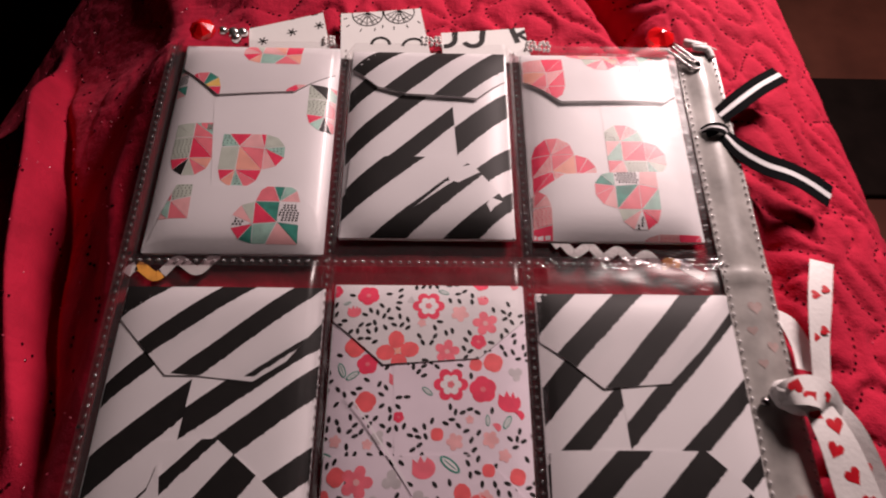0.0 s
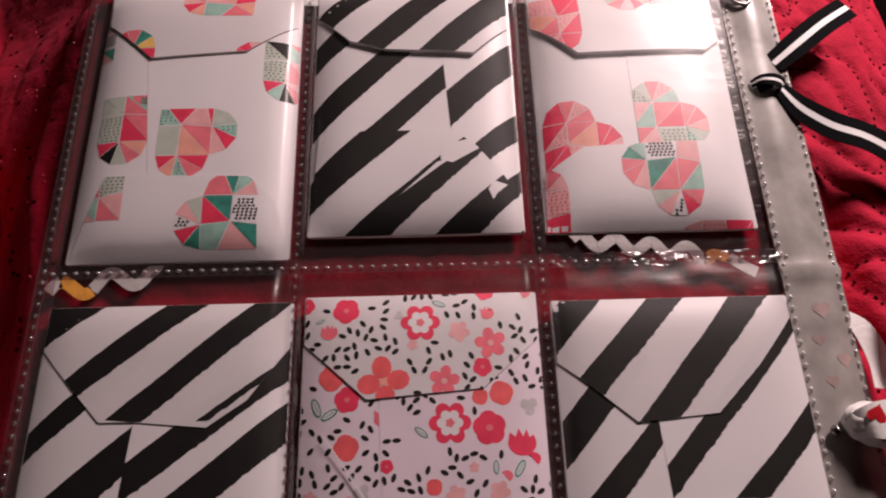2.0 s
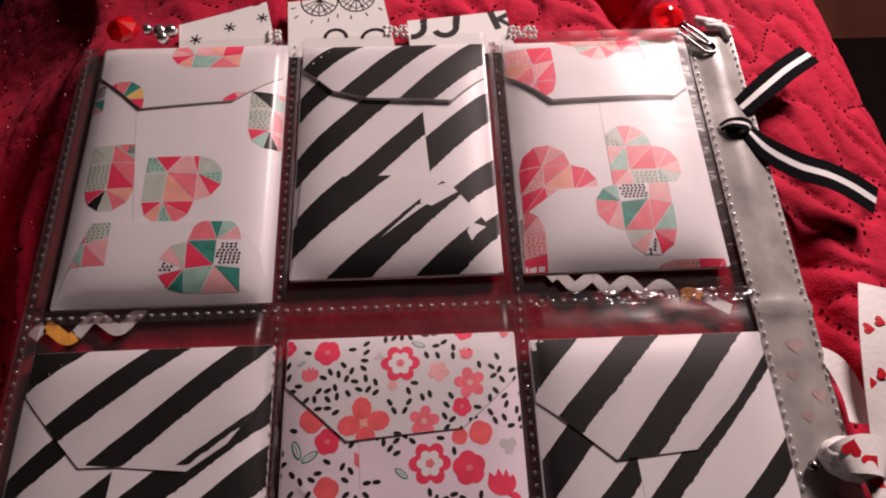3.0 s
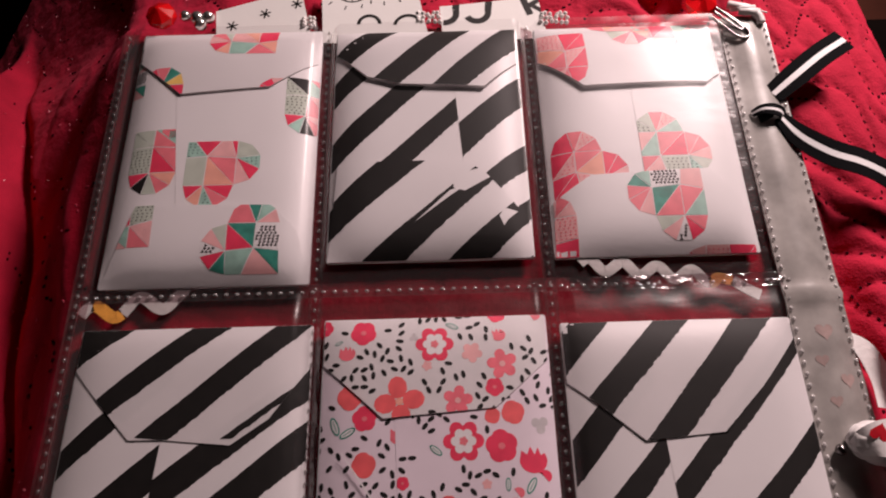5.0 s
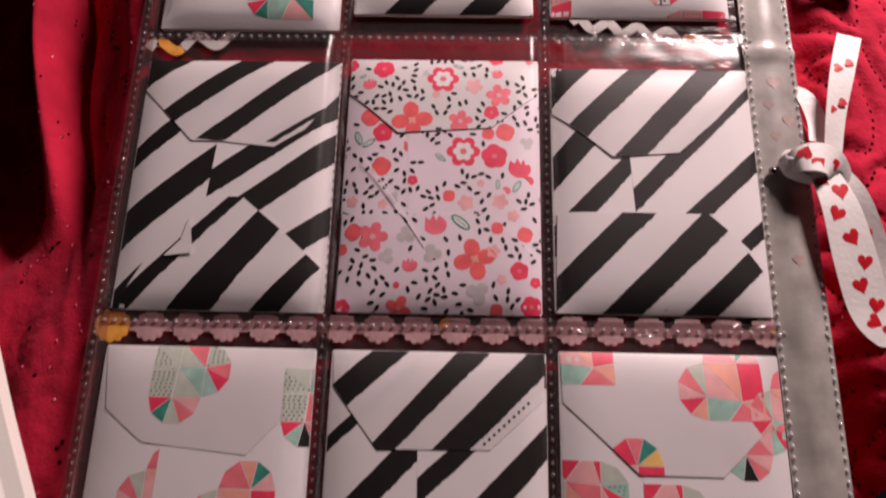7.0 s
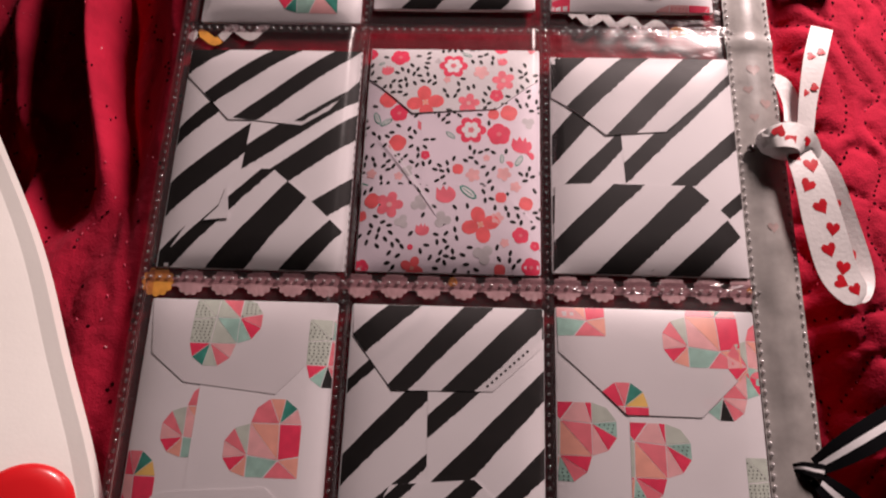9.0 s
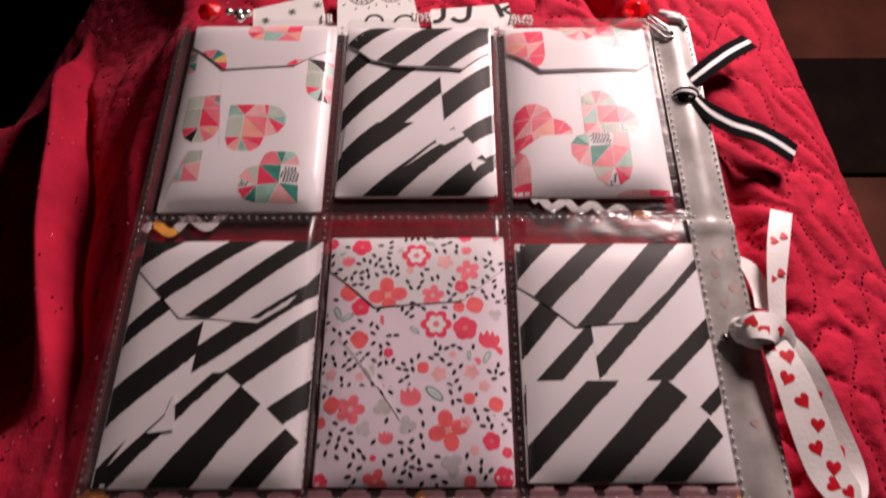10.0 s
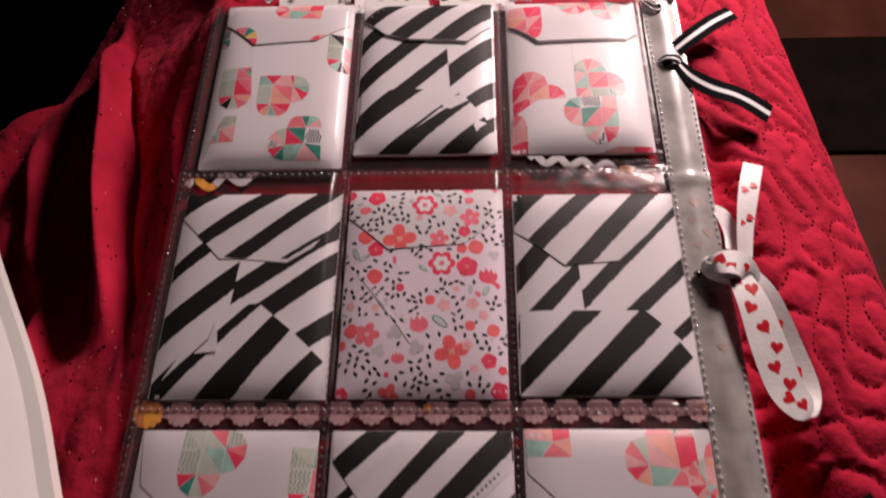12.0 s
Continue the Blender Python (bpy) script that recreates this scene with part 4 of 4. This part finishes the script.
def band(name, pts, widths, thick, bands, mats, parent, label="", n=10, roll=None, smooth_it=True):
    """A strip along a curve; bands: (edge from, edge to, material) across its width from -1 to 1; roll: degrees of twist at each point."""
    line = spline(pts, n)
    ws = [p.x for p in spline([(w, 0, 0) for w in widths], n)]
    rl = [p.x for p in spline([(r, 0, 0) for r in (roll or [0] * len(pts))], n)]
    cuts = sorted({b[0] for b in bands} | {b[1] for b in bands})
    verts, faces, index = [], [], []
    m = len(cuts)
    for i, p in enumerate(line):
        t = (line[min(i + 1, len(line) - 1)] - line[max(i - 1, 0)]).normalized()
        side = t.cross(Vector((0, 0, 1)))
        side = side.normalized() if side.length > 1e-4 else Vector((1, 0, 0))
        side = Matrix.Rotation(radians(rl[i]), 3, t) @ side
        up = side.cross(t).normalized()
        for lv in (0.5, -0.5):
            for c in cuts:
                verts.append(tuple(p + side * (c * ws[i] / 2) + up * (lv * thick)))
    for i in range(len(line) - 1):
        for k in range(m - 1):
            mi = next(b[2] for b in bands if b[0] <= cuts[k] and cuts[k + 1] <= b[1])
            a = i * 2 * m + k
            b2 = a + 2 * m
            faces += [(a, b2, b2 + 1, a + 1), (a + m, a + m + 1, b2 + m + 1, b2 + m)]
            index += [mi, mi]
    for k, e in ((0, 0), (m - 1, len(bands) - 1)):
        b = len(verts)
        for i in range(len(line)):
            verts += [verts[i * 2 * m + k], verts[i * 2 * m + m + k]]
        for i in range(len(line) - 1):
            faces.append((b + 2 * i, b + 2 * i + 1, b + 2 * i + 3, b + 2 * i + 2))
            index.append(bands[e][2])
    return part(name, verts, faces, mats, parent, label, index, smooth=smooth_it)


torn = bpy.data.objects["envelope.003"]
part("torn_corner", [(24.8, 122.2, 4.8), (26.6, 110.2, 4.25), (18.0, 109.2, 4.1), (22.6, 114.2, 4.35)], [(0, 3, 1), (3, 2, 1)], PAPER, torn, "small torn curl of white paper")
flower_env = bpy.data.objects["envelope.004"]
band("fold_edge", [(76.3, 142.6, 3.85), (83.0, 133.2, 4.05), (90.0, 123.0, 4.15), (96.6, 113.6, 4.1)], [0.25, 0.45, 0.5, 0.3], 0.03, [(-1, 1, 0)], PAPER, flower_env, "white cut edge of a fold")


def wave_trim(x0, y0, x1, y1, waves, amp, width, ends, label, gold):
    """A flat zigzag trim with rounded turns."""
    root = thing("rickrack_trim", (x0 + x1) / 2, (y0 + y1) / 2, -0.6, label, "trim")
    n = waves * 8
    pts = []
    for k in range(n + 1):
        u = k / n
        dx, dy = x1 - x0, y1 - y0
        l = math.hypot(dx, dy)
        s = amp * math.sin(u * waves * 2 * math.pi)
        pts.append((x0 + dx * u - dy / l * s, y0 + dy * u + dx / l * s, 0.1))
    pts += ends
    cut = max(2, int(len(pts) * gold[1]))
    lo = int(len(pts) * gold[0])
    for name, sel, mat in (("wave", pts[:lo + 1], LACE), ("gold_wave", pts[lo:cut + 1], LACE_GOLD), ("wave", pts[cut:], LACE)):
        if len(sel) > 1:
            band(name, sel, [width] * len(sel), 0.35, [(-1, 1, 0)], mat, root, n=6)
    return root


wave_trim(1.0, 182.0, 27.0, 186.4, 2, 2.4, 3.4, [(29.0, 188.5, 0.1), (30.0, 192.0, 0.1)], "white rickrack trim with a golden end, under the clear film", (0.12, 0.38))
wave_trim(143.0, 194.0, 182.0, 188.2, 4, 1.7, 3.2, [(186.0, 187.4, 0.1), (190.0, 184.5, 0.1), (193.0, 182.8, 0.1)], "white rickrack trim with a golden end, under the clear film", (0.84, 0.92))


def lace_flower(x, y, r, mat, root, turn):
    verts, faces = [(x, y, 0.38)], []
    n = 48
    for ring, z in ((0.5, 0.30), (1.0, 0.15)):
        for i in range(n):
            a = 2 * math.pi * i / n + turn
            rr = r * ring * (1 if ring < 1 else 0.86 + 0.14 * abs(math.cos(6 * (a - turn))))
            verts.append((x + rr * math.cos(a), y + rr * 0.94 * math.sin(a), z))
    for i in range(n):
        j = (i + 1) % n
        faces += [(0, 1 + i, 1 + j), (1 + i, 1 + n + i, 1 + n + j, 1 + j)]
    return part("lace_flower", verts, faces, mat, root, "orange lace flower" if mat is LACE_GOLD else "")


def lace_ribbon():
    root = thing("lace_trim", 100, 88.8, -0.6, "mauve scalloped flower lace trim with an orange end, under the film", "trim")
    sheet("tape", [([(1, 87.0), (200, 88.4), (200, 91.0), (1, 90.0)], 0)], lambda x, y: 0.0, LACE_MAUVE, root, rim=0.2, step=20)
    for k in range(18):
        x = 4.0 + 11.35 * k
        lace_flower(x, 88.4 + 0.011 * x, 5.0 if k else 5.6, LACE_GOLD if k in (0,) else LACE_MAUVE, root, 0.3 * k)
    lace_flower(103.3, 90.6, 2.2, LACE_GOLD, root, 0.2)
    lace_flower(198.4, 90.6, 2.6, LACE_GOLD, root, 0.5)


lace_ribbon()


# ---------------------------------------------------------------- cards that stand out of the top pockets
def card(corners, z, label):
    cx = sum(p[0] for p in corners) / 4
    root = thing("paper_card", cx, 282, -0.4, label, "card", "cards in the top pockets")
    zf = lambda x, y: z + 0.03 * (y - 280) + 0.004 * (x - cx) ** 2 * 0.2
    sheet("sheet", [(corners, 0)], zf, CARD, root, rim=0.35, step=4)
    return root, zf


def stroke(x0, y0, x1, y1, w):
    l = math.hypot(x1 - x0, y1 - y0)
    nx, ny = -(y1 - y0) / l * w / 2, (x1 - x0) / l * w / 2
    return ccw([(x0 + nx, y0 + ny), (x0 - nx, y0 - ny), (x1 - nx, y1 - ny), (x1 + nx, y1 + ny)])


def arc(cx, cy, r, a0, a1, w, n=12):
    out = []
    for k in range(n):
        a, b = radians(a0 + (a1 - a0) * k / n), radians(a0 + (a1 - a0) * (k + 1) / n)
        out.append(ccw([(cx + (r - w / 2) * math.cos(a), cy + (r - w / 2) * math.sin(a)), (cx + (r + w / 2) * math.cos(a), cy + (r + w / 2) * math.sin(a)),
                        (cx + (r + w / 2) * math.cos(b), cy + (r + w / 2) * math.sin(b)), (cx + (r - w / 2) * math.cos(b), cy + (r - w / 2) * math.sin(b))]))
    return out


def printed(root, zf, shapes, window):
    polys = [(q, 0) for q in (clip(ccw(s), ccw(window)) for s in shapes) if len(q) > 2]
    sheet("print", polys, lambda x, y: zf(x, y) + 0.06, INK, root, "black printed marks", step=4)


c1 = [(29.0, 276.0), (61.6, 276.0), (56.2, 300.4), (27.3, 291.0)]
root, zf = card(c1, 0.2, "white card with small black asterisks, cut at a slant")
marks = []
for x, y in ((33.5, 284.6), (44.5, 289.6), (55.2, 293.4)):
    for k in range(3):
        a = radians(20 + 60 * k)
        marks.append(stroke(x - 2.0 * math.cos(a), y - 2.0 * math.sin(a), x + 2.0 * math.cos(a), y + 2.0 * math.sin(a), 0.55))
marks += [oval(43.5, 298.0, 2.6, 1.9, 0.3), oval(52.5, 300.6, 2.8, 1.9, 0.3)]
printed(root, zf, marks, c1)

c2 = [(65.0, 276.0), (101.0, 276.0), (96.1, 303.3), (63.7, 299.5)]
root, zf = card(c2, 0.6, "white card with two patterned circles and small dashes")
marks = []
for cx, cy in ((74.6, 299.6), (87.4, 301.2)):
    marks += arc(cx, cy, 6.3, 0, 360, 0.5, 20)
    for k in range(7):
        a = radians(200 + 23 * k)
        marks.append(stroke(cx, cy + 1.0, cx + 6.2 * math.cos(a), cy + 6.2 * math.sin(a), 0.35))
    marks += [stroke(cx - 5, cy - 1.5, cx, cy - 5.2, 0.3), stroke(cx, cy - 5.2, cx + 5, cy - 1.5, 0.3), stroke(cx - 3, cy - 5, cx, cy - 1, 0.3), stroke(cx + 3, cy - 5, cx, cy - 1, 0.3)]
for x, y, a in ((67.5, 293.5, 225), (72.5, 291.6, 250), (78, 292.2, 260), (81, 294.0, 270), (85.5, 293.2, 275), (90.5, 294.2, 300), (95, 296.2, 320), (66.5, 297.0, 200)):
    marks.append(stroke(x, y, x + 1.7 * math.cos(radians(a)), y + 1.7 * math.sin(radians(a)), 0.45))
marks += arc(80.5, 283.6, 3.6, 0, 180, 1.2) + arc(93.8, 282.2, 4.6, 20, 170, 1.2)
printed(root, zf, marks, c2)

c3 = [(105.6, 276.0), (141.0, 276.0), (138.8, 294.0), (104.7, 290.4)]
root, zf = card(c3, 0.3, "white card with large bold black letter fragments")
marks = arc(106.2, 287.6, 4.2, -95, 20, 2.2) + [stroke(110.2, 289.0, 110.6, 293.0, 2.4)]
marks += arc(117.5, 287.8, 3.9, -150, 15, 2.2) + [stroke(121.4, 288.5, 121.9, 293.5, 2.4)]
marks += [stroke(133.2, 294.5, 135.8, 286.0, 2.3), stroke(134.8, 289.5, 139.8, 292.5, 1.8), stroke(136.0, 290.4, 139.9, 287.4, 1.6)]
printed(root, zf, marks, c3)


# ---------------------------------------------------------------- beads, gems and clip
def ball(name, x, y, z, r, mat, parent, squash=1.0, segs=12, label=""):
    verts, faces = [], []
    rings = segs // 2
    for j in range(rings + 1):
        t = math.pi * j / rings
        for i in range(segs):
            a = 2 * math.pi * i / segs
            verts.append((x + r * math.sin(t) * math.cos(a), y + r * math.sin(t) * math.sin(a), z + r * squash * math.cos(t)))
    for j in range(rings):
        for i in range(segs):
            k, l = j * segs + i, j * segs + (i + 1) % segs
            faces.append((k, k + segs, l + segs, l))
    return part(name, verts, faces, mat, parent, label, smooth=True)


def gem(x, y, z, r, parent):
    """A faceted cut stone."""
    verts, faces = [], []
    rows = ((1.0, 0.0, 0), (0.94, 0.35, 0.26), (0.10, 0.86, 0), (0.8, -0.3, 0.26))
    for rad, h, tw in rows:
        for i in range(8):
            a = 2 * math.pi * i / 8 + tw
            verts.append((x + r * rad * math.cos(a), y + r * rad * math.sin(a), z + r * h))
    for i in range(8):
        j = (i + 1) % 8
        faces += [(i, j, 8 + i), (j, 8 + j, 8 + i), (8 + i, 8 + j, 16 + j), (8 + i, 16 + j, 16 + i), (i, 24 + i, j), (j, 24 + i, 24 + j)]
    faces += [tuple(range(16, 24)), tuple(range(31, 23, -1))]
    return part("gem", verts, faces, RUBY, parent, "red faceted glass gem")


def tube(name, pts, r, mat, parent, n=6, sides=8, label=""):
    line = spline(pts, n)
    verts, faces = [], []
    for i, p in enumerate(line):
        t = (line[min(i + 1, len(line) - 1)] - line[max(i - 1, 0)]).normalized()
        u = t.cross(Vector((0, 0, 1)))
        u = u.normalized() if u.length > 1e-3 else Vector((1, 0, 0))
        v = t.cross(u)
        for k in range(sides):
            a = 2 * math.pi * k / sides
            verts.append(tuple(p + u * (r * math.cos(a)) + v * (r * math.sin(a))))
    for i in range(len(line) - 1):
        for k in range(sides):
            a, b = i * sides + k, i * sides + (k + 1) % sides
            faces.append((a, b, b + sides, a + sides))
    faces += [tuple(range(sides - 1, -1, -1)), tuple(range(len(verts) - sides, len(verts)))]
    return part(name, verts, faces, mat, parent, label, smooth=True)


clipr = thing("gem_paper_clip", 197, 281, 0.4, "dark steel paper clip with a red faceted gem", "paper clip")
gem(192.6, 285.8, 3.6, 5.9, clipr)
tube("wire", [(194.5, 283.5, 2.2), (199.5, 277.6, 2.4), (203.6, 272.6, 2.5), (206.4, 272.0, 2.6), (207.6, 274.6, 2.6), (203.5, 280.0, 2.6), (198.0, 285.6, 2.6)], 0.55, STEEL, clipr)
tube("wire", [(196.5, 284.0, 3.2), (201.0, 278.6, 3.2), (204.4, 275.0, 3.2), (205.6, 275.6, 3.2), (202.0, 280.4, 3.2), (198.8, 284.0, 3.2)], 0.45, STEEL, clipr)

clipl = thing("gem_paper_clip", 14, 285, 0.2, "red faceted gem with silvery beads", "paper clip")
gem(9.6, 288.0, 2.0, 5.2, clipl)
for x, y, r in ((17.4, 288.4, 2.0), (21.8, 287.2, 2.6), (25.4, 287.6, 2.2), (23.0, 284.6, 2.2)):
    ball("bead", x, y, 1.6, r, SILVER, clipl, label="silver bead")

beads = thing("bead_trim", 100, 284, -0.4, "short white beaded trim along the top edge of the page", "trim")
dice = random.Random(8)
for x0, x1, y in ((58.5, 63.0, 285.5), (97.5, 105.0, 286.0), (139.5, 148.0, 284.5)):
    x = x0
    while x < x1:
        for k in range(3):
            ball("bead", x + dice.uniform(-0.5, 0.5), y - 2 + 1.7 * k + dice.uniform(-0.5, 0.5), 0.8, 0.85, BEADWHITE, beads, segs=8)
        x += 1.7
cord = thing("cotton_knot", 209, 283, 0.2, "frayed white cotton cord knotted at the page corner", "knot")
tube("cord_strand", [(203.5, 287.0, 1.6), (206.5, 285.0, 2.6), (209.5, 284.2, 2.4), (212.6, 281.6, 1.8), (213.4, 279.0, 1.2)], 1.5, SATIN, cord)
tube("cord_strand", [(206.0, 283.2, 2.6), (209.5, 282.2, 3.2), (213.0, 283.6, 1.6)], 1.3, SATIN, cord)
tube("cord_strand", [(204.0, 285.0, 1.4), (207.5, 283.6, 3.6), (211.5, 284.6, 2.8)], 0.8, SATIN, cord)
tube("cord_strand", [(211.0, 283.6, 2.0), (214.0, 284.2, 1.4), (216.6, 283.9, 0.8)], 0.3, SATIN, cord)

# ---------------------------------------------------------------- ribbons tied to the binding strip
BW = [(-1, -0.23, 0), (-0.23, 0.23, 1), (0.23, 1, 0)]


def striped_ribbon(x, y, tails, label):
    root = thing("striped_ribbon", x, y, 0.8, label, "ribbon", "ribbons on the strip")
    for pts, widths, roll in tails:
        band("tail", pts, widths, 0.3, BW, [RIB_BLACK, RIB_WHITE], root, roll=roll)
    band("knot", [(x - 3.0, y + 1.0, 1.4), (x - 0.6, y + 1.2, 3.6), (x + 2.2, y + 0.6, 4.4), (x + 5.0, y + 0.2, 3.4), (x + 6.6, y - 0.6, 1.4)], [2.2, 3.4, 4.2, 4.4, 3.6], 0.5, BW, [RIB_BLACK, RIB_WHITE], root, "tight folded knot")
    band("knot", [(x - 1.4, y - 1.0, 1.6), (x + 1.2, y - 0.4, 4.0), (x + 2.0, y + 2.2, 3.2)], [2.6, 3.2, 2.6], 0.5, [(-1, 1, 0)], RIB_BLACK, root)
    return root


striped_ribbon(205.6, 241.6, [
    ([(211.0, 250.0, 1.2), (219.0, 256.2, 2.6), (229.0, 264.0, 2.6), (239.6, 271.4, 1.0)], [7.0, 8.2, 8.4, 8.4], [0, 0, 0, 0]),
    ([(210.6, 240.6, 2.4), (215.4, 233.4, 2.4), (223.0, 227.2, 2.6), (232.0, 224.2, 1.6), (240.0, 221.6, -1.0), (248.2, 217.6, -4.0)], [4.6, 7.4, 8.8, 9.6, 9.8, 9.8], [0, 12, 8, 0, 0, 0])],
    "black and white striped grosgrain ribbon knotted through the strip")
striped_ribbon(208.5, 35.4, [
    ([(212.0, 37.0, 3.0), (219.0, 41.4, 4.5), (228.0, 46.6, 4.6), (240.0, 53.0, 2.0), (252.0, 60.0, -4.0)], [5.4, 8.4, 9.4, 9.6, 9.6], [0, 6, 0, 0, 0]),
    ([(211.5, 34.0, 2.5), (218.0, 28.0, 3.0), (226.0, 22.0, 1.0), (238.0, 14.0, -4.0)], [5.0, 8.2, 9.0, 9.0], [0, 10, 8, 0])],
    "black and white striped grosgrain ribbon knotted low on the strip")


def heart_prints(root_part, pts, width, rows, lift, n=10):
    """Small red hearts along a ribbon."""
    line = spline(pts, n)
    verts, faces = [], []
    for u, side_off, size, turn in rows:
        i = min(len(line) - 2, max(1, int(u * (len(line) - 1))))
        p, t = line[i], (line[i + 1] - line[i - 1]).normalized()
        s = t.cross(Vector((0, 0, 1))).normalized()
        up = s.cross(t).normalized()
        c = p + s * side_off * width / 2 + up * lift
        b = len(verts)
        verts.append(tuple(c + up * 0.05))
        m = 14
        for k in range(m):
            a = 2 * math.pi * k / m
            hx = 0.9 * math.sin(a) ** 3
            hy = (13 * math.cos(a) - 5 * math.cos(2 * a) - 2 * math.cos(3 * a) - math.cos(4 * a)) / 16
            ca, sa = math.cos(radians(turn)), math.sin(radians(turn))
            verts.append(tuple(c + t * (1.25 * size * (hx * ca - hy * sa)) + s * (1.25 * size * (hx * sa + hy * ca))))
        faces += [(b, b + 1 + k, b + 1 + (k + 1) % m) for k in range(m)]
    return part("heart_print", verts, faces, HEARTRED, root_part, "small red printed hearts")


PLAIN = [(-1, -0.33, 0), (-0.33, 0.33, 0), (0.33, 1, 0)]
hr = thing("heart_ribbon", 213, 141, 0.8, "white satin ribbon with red hearts, tied in a loop", "ribbon", "ribbons on the strip")
up_pts = [(221.0, 146.0, 5.0), (222.8, 158.0, 6.2), (226.4, 172.0, 6.5), (231.6, 186.6, 5.0)]
t1 = band("tail", up_pts, [5.4, 6.6, 7.8, 7.4], 0.2, PLAIN, SATIN, hr, roll=[0, 8, 4, -6])
heart_prints(t1, up_pts, 7.4, [(0.38, -0.42, 1.5, 170), (0.45, 0.40, 1.4, 190), (0.70, -0.42, 1.5, 170), (0.77, 0.42, 1.4, 185)], 0.32)
loop_a = [(216.4, 138.4, 6.4), (219.6, 127.0, 7.0), (222.8, 112.0, 5.0), (226.6, 98.0, 2.4), (230.8, 91.2, 1.4), (232.6, 88.6, 1.0), (233.4, 87.6, 0.6)]
l1 = band("loop", loop_a, [8.4, 11.4, 13.2, 13.2, 11.0, 6.8, 1.5], 0.2, PLAIN, SATIN, hr)
heart_prints(l1, loop_a, 11, [(0.04, 0.3, 1.9, 60), (0.10, -0.35, 2.3, 100), (0.19, 0.30, 2.2, 130), (0.27, -0.10, 2.3, 70), (0.35, -0.45, 2.1, 110), (0.42, 0.12, 2.2, 85), (0.50, -0.35, 2.2, 120), (0.57, 0.22, 2.1, 60), (0.67, -0.20, 1.9, 95)], 0.16)
loop_b = [(221.0, 141.0, 4.6), (227.2, 131.0, 3.4), (232.8, 114.0, -1.0), (236.6, 99.0, -3.0), (235.0, 91.0, -1.4), (233.6, 88.0, -0.8)]
l2 = band("loop", loop_b, [5.4, 7.2, 8.8, 8.6, 6.6, 1.5], 0.2, PLAIN, SATIN, hr, roll=[0, 12, 16, 12, 4, 0])
heart_prints(l2, loop_b, 8, [(0.32, 0.3, 1.9, 90), (0.52, 0.35, 1.9, 70), (0.72, 0.3, 1.9, 95)], 0.5)


def crumpled_knot(cx, cy, cz, rx, ry, rz, parent):
    """A pulled-tight knot: a lump with deep folds that run round it."""
    verts, faces = [], []
    segs, rings = 44, 24
    for j in range(rings + 1):
        t = math.pi * j / rings
        for i in range(segs):
            a = 2 * math.pi * i / segs
            d = Vector((math.sin(t) * math.cos(a), math.sin(t) * math.sin(a), math.cos(t)))
            fold = abs(noise.noise(Vector((d.x * 0.9 + 4, d.y * 2.6, d.z * 2.6)))) * 0.2
            k = 0.9 + fold + 0.05 * noise.noise(d * 6)
            verts.append((cx + rx * k * d.x, cy + ry * k * d.y - 0.25 * rx * k * d.x * 0.5, cz + rz * k * d.z))
    for j in range(rings):
        for i in range(segs):
            p, q = j * segs + i, j * segs + (i + 1) % segs
            faces.append((p, p + segs, q + segs, q))
    return part("knot", verts, faces, SATIN, parent, "tightly pulled knot with folds", smooth=True)


crumpled_knot(212.6, 141.2, 4.6, 8.8, 6.0, 4.6, hr)
kn = [(205.0, 140.6, 5.0), (208.6, 141.6, 8.9), (213.4, 141.8, 10.0), (217.8, 140.6, 9.2), (220.8, 138.0, 6.6), (220.4, 135.6, 5.0)]
k1 = band("knot_wrap", kn, [4.5, 8.0, 9.6, 9.4, 7.6, 5.0], 0.25, PLAIN, SATIN, hr, roll=[0, -4, -4, 0, 4, 0])
heart_prints(k1, kn, 9, [(0.26, -0.32, 2.0, 30), (0.40, 0.42, 1.9, 50), (0.66, -0.1, 1.5, 40)], 0.2)
band("fold", [(213.6, 171.0, -0.6), (217.4, 166.0, 1.0), (219.0, 158.0, 2.0), (217.6, 150.0, 3.0)], [3.0, 5.2, 5.6, 4.6], 0.2, PLAIN, SATIN, hr, roll=[0, 8, 8, 0])
ball("bead", 203.4, 140.2, 2.4, 1.5, STEEL, hr, 0.9, label="dark metal eyelet bead")

# ---------------------------------------------------------------- white board and red button at the near left
board = thing("white_board", -70, 30, -3, "white card sheet with a rounded side lying on the quilt", "card sheet")
edge = [(-86, 178), (-68, 147), (-40, 101), (-22, 62), (-4, 22), (12, -30)]
line = [(p.x, p.y) for p in spline([(x, y, 0) for x, y in edge], 6)]
verts, faces = [], []
for x, y in line:
    for dx, z in ((-170, 84.0), (-40, 20.0), (-5, 3.0), (0, 2.2), (0.1, -2.5)):
        verts.append((x + dx, y, z))
for i in range(len(line) - 1):
    for k in range(4):
        a = i * 5 + k
        faces.append((a, a + 1, a + 6, a + 5))
part("sheet", verts, faces, BOARD, board)
button = thing("red_button", -20, 18, 4.2, "glossy red plastic disc on the white card", "button")
verts, faces = [], []
prof = ((0.0, 3.0), (7.0, 2.9), (10.2, 2.3), (11.6, 1.2), (11.9, 0.0))
for rad, h in prof:
    for i in range(28):
        a = 2 * math.pi * i / 28
        verts.append((-20 + rad * math.cos(a), 18 + rad * math.sin(a), 9.0 + h - 0.44 * rad * math.cos(a)))
for j in range(4):
    for i in range(28):
        k, l = j * 28 + i, j * 28 + (i + 1) % 28
        faces.append((k, k + 28, l + 28, l))
part("disc", verts, faces, BUTTON, button, smooth=True)
